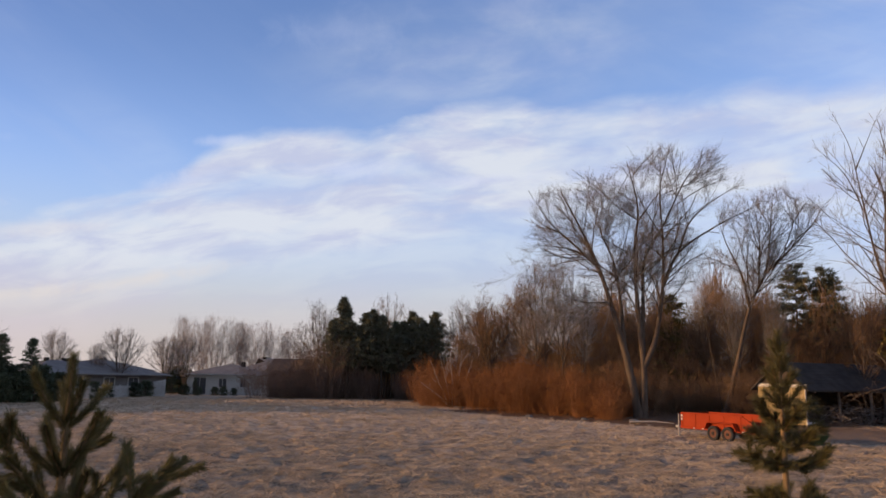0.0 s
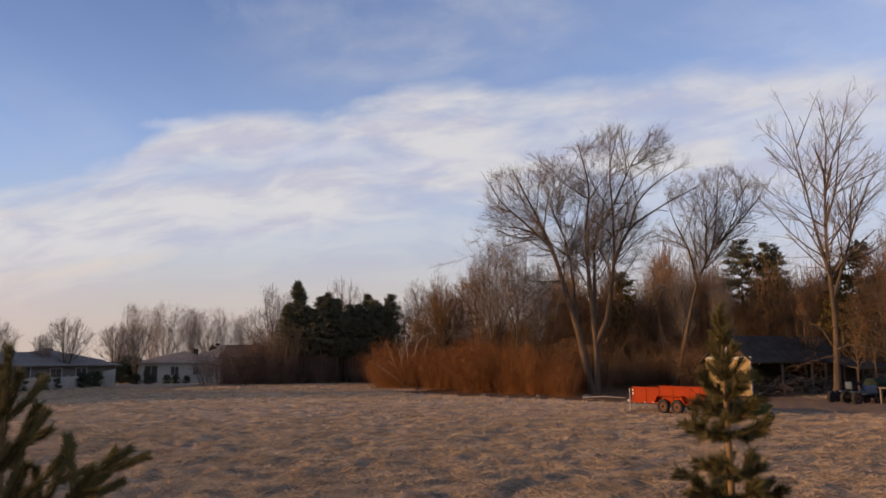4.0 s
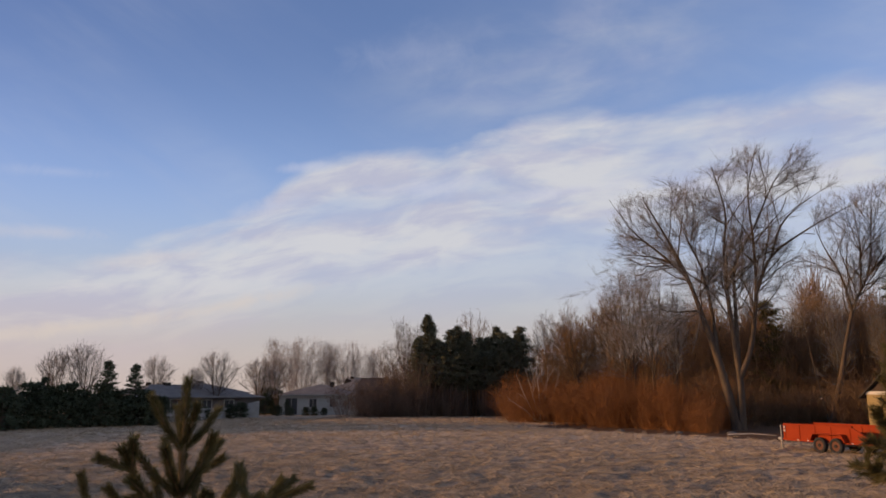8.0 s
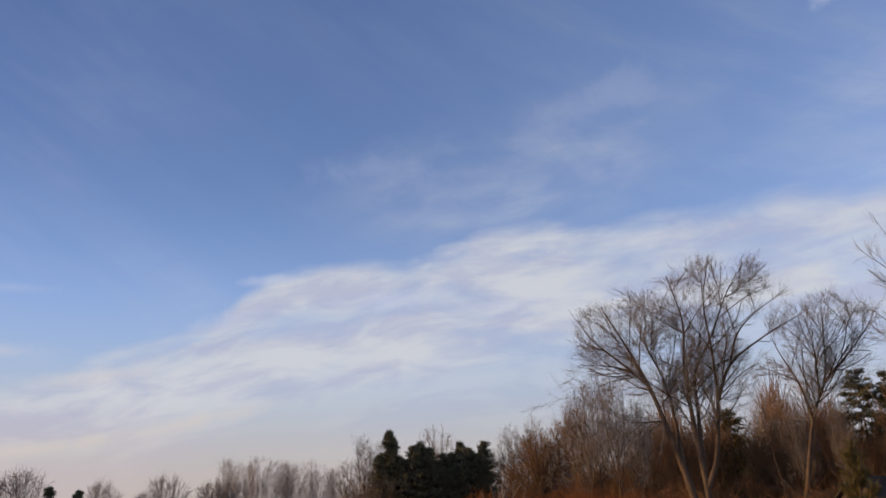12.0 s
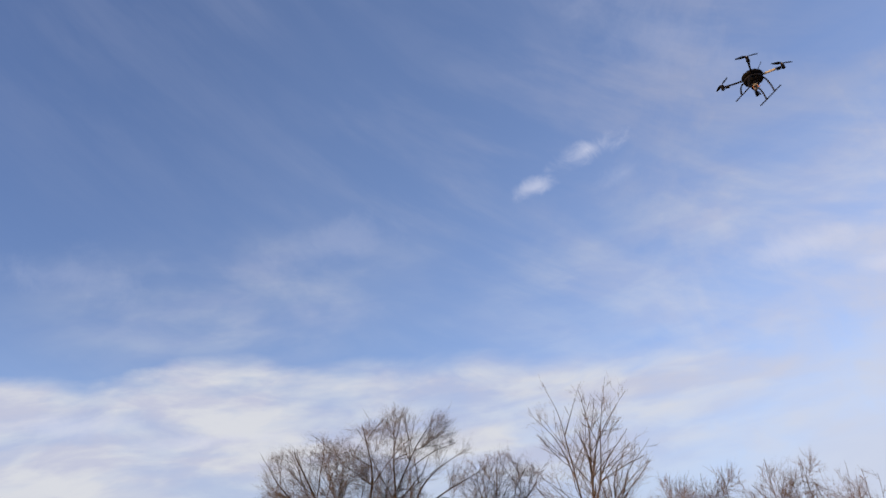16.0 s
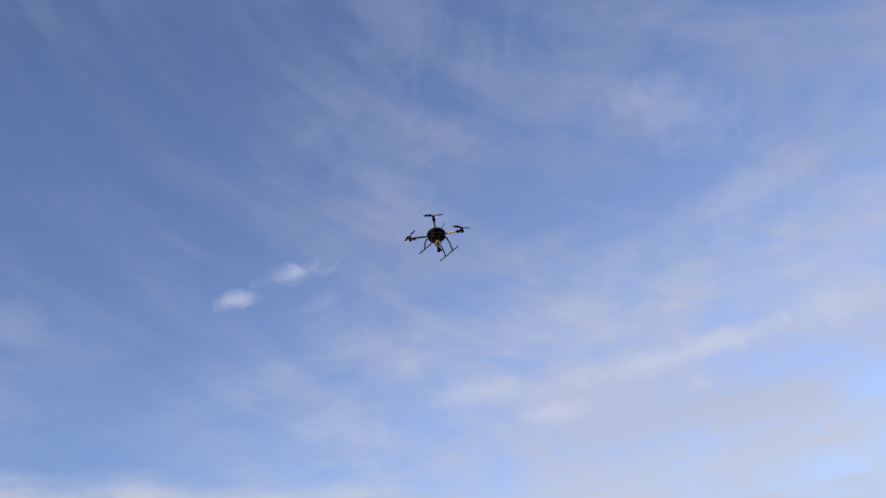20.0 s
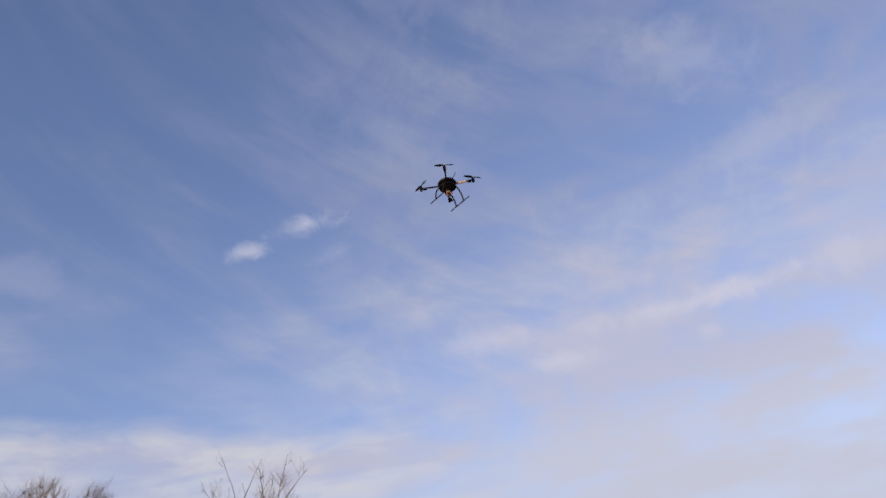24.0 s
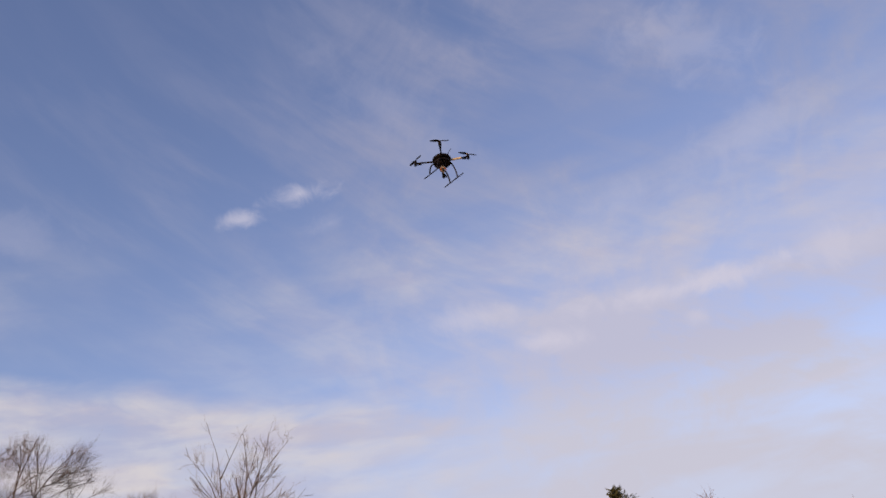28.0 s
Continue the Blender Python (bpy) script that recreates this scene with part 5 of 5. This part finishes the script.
def trailer():
    a = bearing(13.05, 38.6) + Vector((0, 0.65, 0))
    root = thing("utility_trailer", pose(a.x, a.y, rise(a.x, a.y), 0, 0, -58), "orange-red tandem-axle utility trailer parked on the grass", "trailer")
    L, W, B, T = 4.6, 1.9, 0.52, 1.16
    for y in (0.0, W - 0.05):
        side = prism([(0, B), (L - 1.1, B), (L, B - 0.06), (L, B + 0.12), (L - 0.95, T - 0.03), (0, T)], 0.05, Matrix.Translation((0, y, 0)))
        part("side_panel", side, ORANGE, root)
        part("top_rail", boxes((-0.02, L - 0.95, y - 0.02, y + 0.07, T - 0.035, T + 0.035), bevel=0.008), ORANGE, root)
        part("bottom_rail", boxes((-0.02, L - 0.05, y - 0.012, y + 0.062, B - 0.09, B + 0.01), bevel=0.008), ORANGE, root)
        for x in (0.02, 0.85, 1.7, 2.55, 3.5):
            part("stake", boxes((x, x + 0.06, y - 0.022, y + 0.072, B, T - 0.04), bevel=0.006), ORANGE, root)
    part("floor_panel", boxes((0.0, L - 0.1, 0.052, W - 0.052, B - 0.04, B + 0.01)), WEATHERED, root, "weathered plank floor")
    part("front_panel", boxes((-0.055, -0.002, 0.0, W, B - 0.05, T)), ORANGE, root)
    for y in (-0.13, W - 0.03):
        for x in (2.1, 2.94):
            wheel(root, x, y, 0.335, 0.335, 0.2, RUST)
        f = bmesh.new()
        pts = [(1.64, B - 0.02), (1.82, 0.80), (3.22, 0.80), (3.40, B - 0.02), (3.46, B - 0.02), (3.28, 0.84), (1.76, 0.84), (1.58, B - 0.02)]
        f = prism(pts, 0.24, Matrix.Translation((0, y - 0.12 if y < 0 else y - 0.02, 0)))
        part("fender", f, ORANGE, root)
    for x in (2.1, 2.94):
        part("axle", bar((x, -0.1, 0.335), (x, W + 0.1, 0.335), 0.035), STEEL, root)
    for y in (W / 2 - 0.5, W / 2 + 0.5):
        part("tongue_bar", bar((0.0, y, B - 0.1), (-1.1, W / 2, B - 0.1), 0.04, None, 6), ORANGE, root)
    part("coupler", boxes((-1.32, -1.05, W / 2 - 0.06, W / 2 + 0.06, B - 0.15, B - 0.03), bevel=0.02), STEEL, root)
    part("jack", bar((-0.28, 0.1, 0.06), (-0.28, 0.1, 1.1), 0.035), STEEL, root, "grey jack post")
    part("jack_foot", boxes((-0.4, -0.16, -0.02, 0.22, 0.0, 0.06)), STEEL, root)
    for z in (0.98, 0.82):
        part("reflector", boxes((0.0, 0.09, -0.035, -0.023, z, z + 0.10), bevel=0.004), TRIM, root, "white reflector")
    for x in (0.75, 1.3, 3.6):
        part("marker_light", boxes((x, x + 0.08, -0.03, -0.014, B - 0.06, B - 0.02)), TRIM, root, "pale marker light")


trailer()


def barrow():
    a = bearing(21.0, 33.4)
    root = thing("wheelbarrow", pose(a.x, a.y, rise(a.x, a.y), 0, 0, 20), "green wheelbarrow tipped on the grass", "wheelbarrow")
    bm = bmesh.new()
    lo = [(-0.35, -0.22, 0.28), (0.35, -0.2, 0.30), (0.35, 0.2, 0.30), (-0.35, 0.22, 0.28)]
    hi = [(-0.5, -0.34, 0.6), (0.62, -0.3, 0.66), (0.62, 0.3, 0.66), (-0.5, 0.34, 0.6)]
    v = [bm.verts.new(p) for p in lo + hi]
    for f in ((0, 1, 2, 3), (0, 4, 5, 1), (1, 5, 6, 2), (2, 6, 7, 3), (3, 7, 4, 0)):
        bm.faces.new([v[i] for i in f])
    bmesh.ops.solidify(bm, geom=bm.faces[:], thickness=0.02)
    part("tray", bm, GREEN, root, "green painted tray")
    for y in (-0.25, 0.25):
        part("handle", bar((0.75, y * 0.4, 0.2), (-0.95, y * 1.2, 0.52), 0.02), WEATHERED, root)
        part("leg", bar((-0.35, y, 0.42), (-0.42, y, 0.0), 0.016), STEEL, root)
    wheel(root, 0.72, 0, 0.19, 0.19, 0.09)


barrow()


def tractor():
    a = bearing(27.3, 48.8)
    root = thing("garden_tractor", pose(a.x, a.y, rise(a.x, a.y), 0, 0, 12), "small blue-grey garden tractor with black tyres", "tractor")
    part("hood", boxes((0.9, 1.75, 0.25, 0.75, 0.5, 1.02), bevel=0.09), BLUE, root)
    part("chassis", boxes((-0.1, 1.8, 0.3, 0.7, 0.32, 0.5), bevel=0.03), BLACK, root)
    part("seat", boxes((0.05, 0.5, 0.25, 0.75, 0.72, 0.84), bevel=0.05), BLACK, root)
    part("seat_back", boxes((-0.02, 0.1, 0.25, 0.75, 0.82, 1.25), bevel=0.05), BLUE, root)
    part("steering_column", bar((0.9, 0.5, 0.9), (0.72, 0.5, 1.15), 0.025), BLACK, root)
    part("steering_wheel", bar((0.72, 0.5, 1.14), (0.70, 0.5, 1.17), 0.19, None, 18), BLACK, root)
    for y in (0.05, 0.95):
        wheel(root, 0.15, y, 0.33, 0.33, 0.24, RUST)
        wheel(root, 1.5, y, 0.22, 0.22, 0.18, RUST)
        part("mudguard", boxes((-0.2, 0.5, y - 0.13, y + 0.13, 0.68, 0.73), bevel=0.02), BLUE, root)


tractor()


def yard_bits():
    a = bearing(25.9, 50.6)
    root = thing("spare_tyres", pose(a.x, a.y, rise(a.x, a.y), 0, 0, 30), "pair of black tyres lying by the tree", "tyre")
    wheel(root, 0.0, 0.0, 0.34, 0.34, 0.24, RUBBER)
    wheel(root, 0.75, 0.15, 0.34, 0.34, 0.24, RUBBER)
    a = bearing(29.2, 48.5)
    root = thing("work_table", pose(a.x, a.y, rise(a.x, a.y), 0, 0, 8), "rough outdoor work table with a pale top", "table")
    part("top", boxes((0, 2.2, 0, 0.8, 0.82, 0.88), bevel=0.01), WEATHERED, root, "pale board top")
    for x, y in ((0.1, 0.08), (2.1, 0.08), (0.1, 0.72), (2.1, 0.72)):
        part("leg", boxes((x - 0.05, x + 0.05, y - 0.05, y + 0.05, -0.05, 0.82)), WEATHERED, root)
    a = bearing(28.4, 50.5)
    root = thing("covered_machine", pose(a.x, a.y, rise(a.x, a.y), 0, 0, 15), "machine under a dark green cover", "machine")
    part("cover", boxes((0, 1.7, 0, 1.0, 0.35, 1.35), bevel=0.25), COVER, root, "dark green tarpaulin")
    for x in (0.3, 1.4):
        for y in (0.05, 0.95):
            wheel(root, x, y, 0.28, 0.28, 0.2, RUBBER)
    g = random.Random(8)
    for a0, r0, s in ((2.0, 55.2, 0.2), (6.1, 52.6, 0.16), (-3.0, 65.5, 0.18), (9.6, 50.6, 0.22)):
        a = bearing(a0, r0)
        bm = bmesh.new()
        bmesh.ops.create_icosphere(bm, subdivisions=2, radius=s)
        for v in bm.verts:
            v.co = Vector((v.co.x * 1.5, v.co.y, v.co.z * 0.7)) * (1 + 0.3 * noise.noise(v.co * 6 + Vector((a0, 0, 0))))
        ob = part("field_stone", bm, SIDING_TAN)
        ob.location = (a.x, a.y, rise(a.x, a.y) + s * 0.3)
        tagged(ob, "pale stone at the thicket's edge", "stone", "field stones")
    a = bearing(9.3, 50.2)
    root = thing("fallen_branch", pose(a.x, a.y, rise(a.x, a.y) + 0.05, 0, 0, -12), "pale fallen branch on the field's edge", "branch")
    strips("stem", [(0, 0, 0.05), (1.4, 0.1, 0.12)], [(1.4, 0.1, 0.12), (2.7, 0, 0.04)], [0.06, 0.05], [0.05, 0.02], BARK_PALE, 6, root)


yard_bits()



def yard_more():
    """A low lean-to, a white garden fence and heaps beyond the tall tree."""
    c = bearing(27.6, 58.5)
    m = pose(c.x, c.y, rise(c.x, c.y), 0, 0, 30)
    root = thing("lean_to", m, "low dark lean-to roof beside the old shed", "shed")
    for x in (0.1, 2.2, 4.3):
        part("post", boxes((x - 0.06, x + 0.06, 0, 0.12, -0.1, 1.75)), WEATHERED, root)
        part("post", boxes((x - 0.06, x + 0.06, 2.3, 2.42, -0.1, 2.25)), WEATHERED, root)
    part("roof", box(bmesh.new(), -0.3, 4.7, -0.4, 2.8, -0.05, 0.05, m=Matrix.Translation((0, 0, 1.82)) @ Matrix.Rotation(0.21, 4, "X")), ROOF_DARK, root, "dark felted roof")
    part("back_wall", boxes((0, 4.4, 2.44, 2.5, 0, 2.1)), BROWN_WALL, root)
    m, long = facing(28.0, 66, 33.5, 62)
    root = thing("garden_fence", m, "low white board fence beyond the yard", "fence")
    n = int(long / 0.5)
    for i in range(n):
        part("board", boxes((i * long / n + 0.03, (i + 1) * long / n - 0.03, 0, 0.03, 0.5, 1.35), bevel=0.005), PICKET, root)
    for z in (0.6, 1.15):
        part("rail", boxes((0, long, 0.032, 0.08, z, z + 0.1)), PICKET, root)
    for i in range(0, n + 1, 4):
        part("post", boxes((i * long / n - 0.05, i * long / n + 0.05, 0.082, 0.18, -0.2, 1.45)), PICKET, root)
    c = bearing(30.1, 50.6)
    g = np.random.default_rng(140)
    root = thing("leaf_heap", pose(c.x, c.y, rise(c.x, c.y)), "heap of raked orange-brown leaves", "leaf heap")
    k = 2600
    a, q = g.random(k) * 2 * np.pi, g.random(k) ** 0.5
    at = np.stack([np.cos(a) * q * 1.1, np.sin(a) * q * 0.8, 0.95 * (1 - q ** 1.5) * g.uniform(0.75, 1.0, k)], 1)
    blades("leaf_cover", at, at + g.normal(size=(k, 3)) * 0.09, 0.035, TWIG_RED, g, root, kind="stuff")
    bm = bmesh.new()
    bmesh.ops.create_uvsphere(bm, u_segments=20, v_segments=10, radius=1.0)
    for v in bm.verts:
        v.co = Vector((v.co.x * 1.05, v.co.y * 0.75, max(-0.05, v.co.z * 0.72)))
    part("core", bm, STRAW, root, "", True)


yard_more()

# ---- the hovering machine ----


def quadcopter():
    p = Vector((0.46, 0.45, 0)) + bearing(44.5, 10.5, 2.6 + 10.5 * math.tan(radians(37.3)))
    root = thing("quadcopter", pose(p.x, p.y, p.z, 0, 0, -44), "black four-armed camera drone hovering with skid landing gear", "drone")
    bm = bmesh.new()
    bmesh.ops.create_uvsphere(bm, u_segments=28, v_segments=14, radius=0.17)
    for v in bm.verts:
        v.co.z *= 0.50 if v.co.z > 0 else 0.28
    part("canopy", bm, BLACK, root, "domed black body shell", True)
    part("belly_plate", bar((0, 0, -0.085), (0, 0, -0.055), 0.15, None, 24), CARBON, root)
    part("battery", boxes((-0.06, 0.06, -0.12, 0.12, -0.135, -0.086), bevel=0.012), BLACK, root)
    for k, a in enumerate((0, 90, 180, 270)):
        c, s = math.cos(radians(a)), math.sin(radians(a))
        arm = part("arm", bar((0.12 * c, 0.12 * s, -0.02), (0.47 * c, 0.47 * s, 0.0), 0.016, 0.014), CARBON, root)
        if a in (0, 90):
            part("arm_sleeve", bar((0.17 * c, 0.17 * s, -0.018), (0.35 * c, 0.35 * s, -0.008), 0.019), YELLOW, arm, "pale yellow sleeve")
        part("speed_controller", boxes((-0.035, 0.035, -0.018, 0.018, -0.04, -0.012), bevel=0.005), BLACK, arm).matrix_basis = pose(0.40 * c, 0.40 * s, 0, 0, 0, a)
        motor = part("motor", bar((0.47 * c, 0.47 * s, -0.045), (0.47 * c, 0.47 * s, 0.045), 0.028, 0.026, 16), BLACK, root)
        part("shaft", bar((0.47 * c, 0.47 * s, 0.045), (0.47 * c, 0.47 * s, 0.075), 0.008), STEEL, motor)
        b = bmesh.new()
        spin = radians((25, 70, 130, 10)[k])
        for side in (1, -1):
            rows = []
            for i, (q, wd, tw) in enumerate(((0.012, 0.012, 0.5), (0.06, 0.022, 0.4), (0.12, 0.019, 0.25), (0.172, 0.008, 0.12))):
                x = q * side
                rows.append([b.verts.new((x, -wd * side, 0.062 - wd * tw)), b.verts.new((x, wd * side, 0.062 + wd * tw)),
                             b.verts.new((x, wd * side, 0.066 + wd * tw)), b.verts.new((x, -wd * side, 0.066 - wd * tw))])
            for r0, r1 in zip(rows, rows[1:]):
                for i in range(4):
                    j = (i + 1) % 4
                    b.faces.new((r0[i], r0[j], r1[j], r1[i]))
            b.faces.new(rows[0])
            b.faces.new(rows[-1])
        prop = part("propeller", b, CARBON, root, "dark two-bladed propeller")
        prop.matrix_basis = Matrix.Translation((0.47 * c, 0.47 * s, 0)) @ Matrix.Rotation(spin, 4, "Z")
    d, e = Vector((1, -1, 0)).normalized(), Vector((1, 1, 0)).normalized()
    for side in (-1, 1):
        q = e * side * 0.235
        part("skid", bar(q - d * 0.25 + Vector((0, 0, -0.35)), q + d * 0.25 + Vector((0, 0, -0.35)), 0.010), CARBON, root)
        for along in (-0.1, 0.1):
            pts = [e * side * (0.10 + 0.135 * math.sin(t * math.pi / 2)) + d * along + Vector((0, 0, -0.07 - 0.28 * (1 - math.cos(t * math.pi / 2)) ** 0.8)) for t in (0, 0.2, 0.4, 0.6, 0.8, 1.0)]
            part("leg", pipe(pts, 0.013), CARBON, root)
    g = part("gimbal", boxes((-0.035, 0.035, -0.012, 0.012, -0.19, -0.136), bevel=0.004), STEEL, root)
    part("gimbal_arm", boxes((-0.042, -0.032, -0.012, 0.012, -0.235, -0.18), bevel=0.003), COPPER, g, "orange-brown bracket")
    part("gimbal_arm", boxes((0.032, 0.042, -0.012, 0.012, -0.235, -0.18), bevel=0.003), COPPER, g, "orange-brown bracket")
    cam_box = part("small_camera", boxes((-0.03, 0.03, -0.02, 0.022, -0.265, -0.222), bevel=0.006), STEEL, root, "grey boxy camera")
    part("lens", bar((0, -0.035, -0.243), (0, -0.018, -0.243), 0.015, None, 14), BLACK, cam_box)
    part("cable", pipe([(0.03, 0.03, -0.15), (0.07, 0.02, -0.2), (0.04, 0.0, -0.24)], 0.005), COPPER, root, "orange cable")
    part("antenna", bar((0.10, -0.06, 0.04), (0.19, -0.08, 0.17), 0.007, 0.004), BLACK, root)


quadcopter()
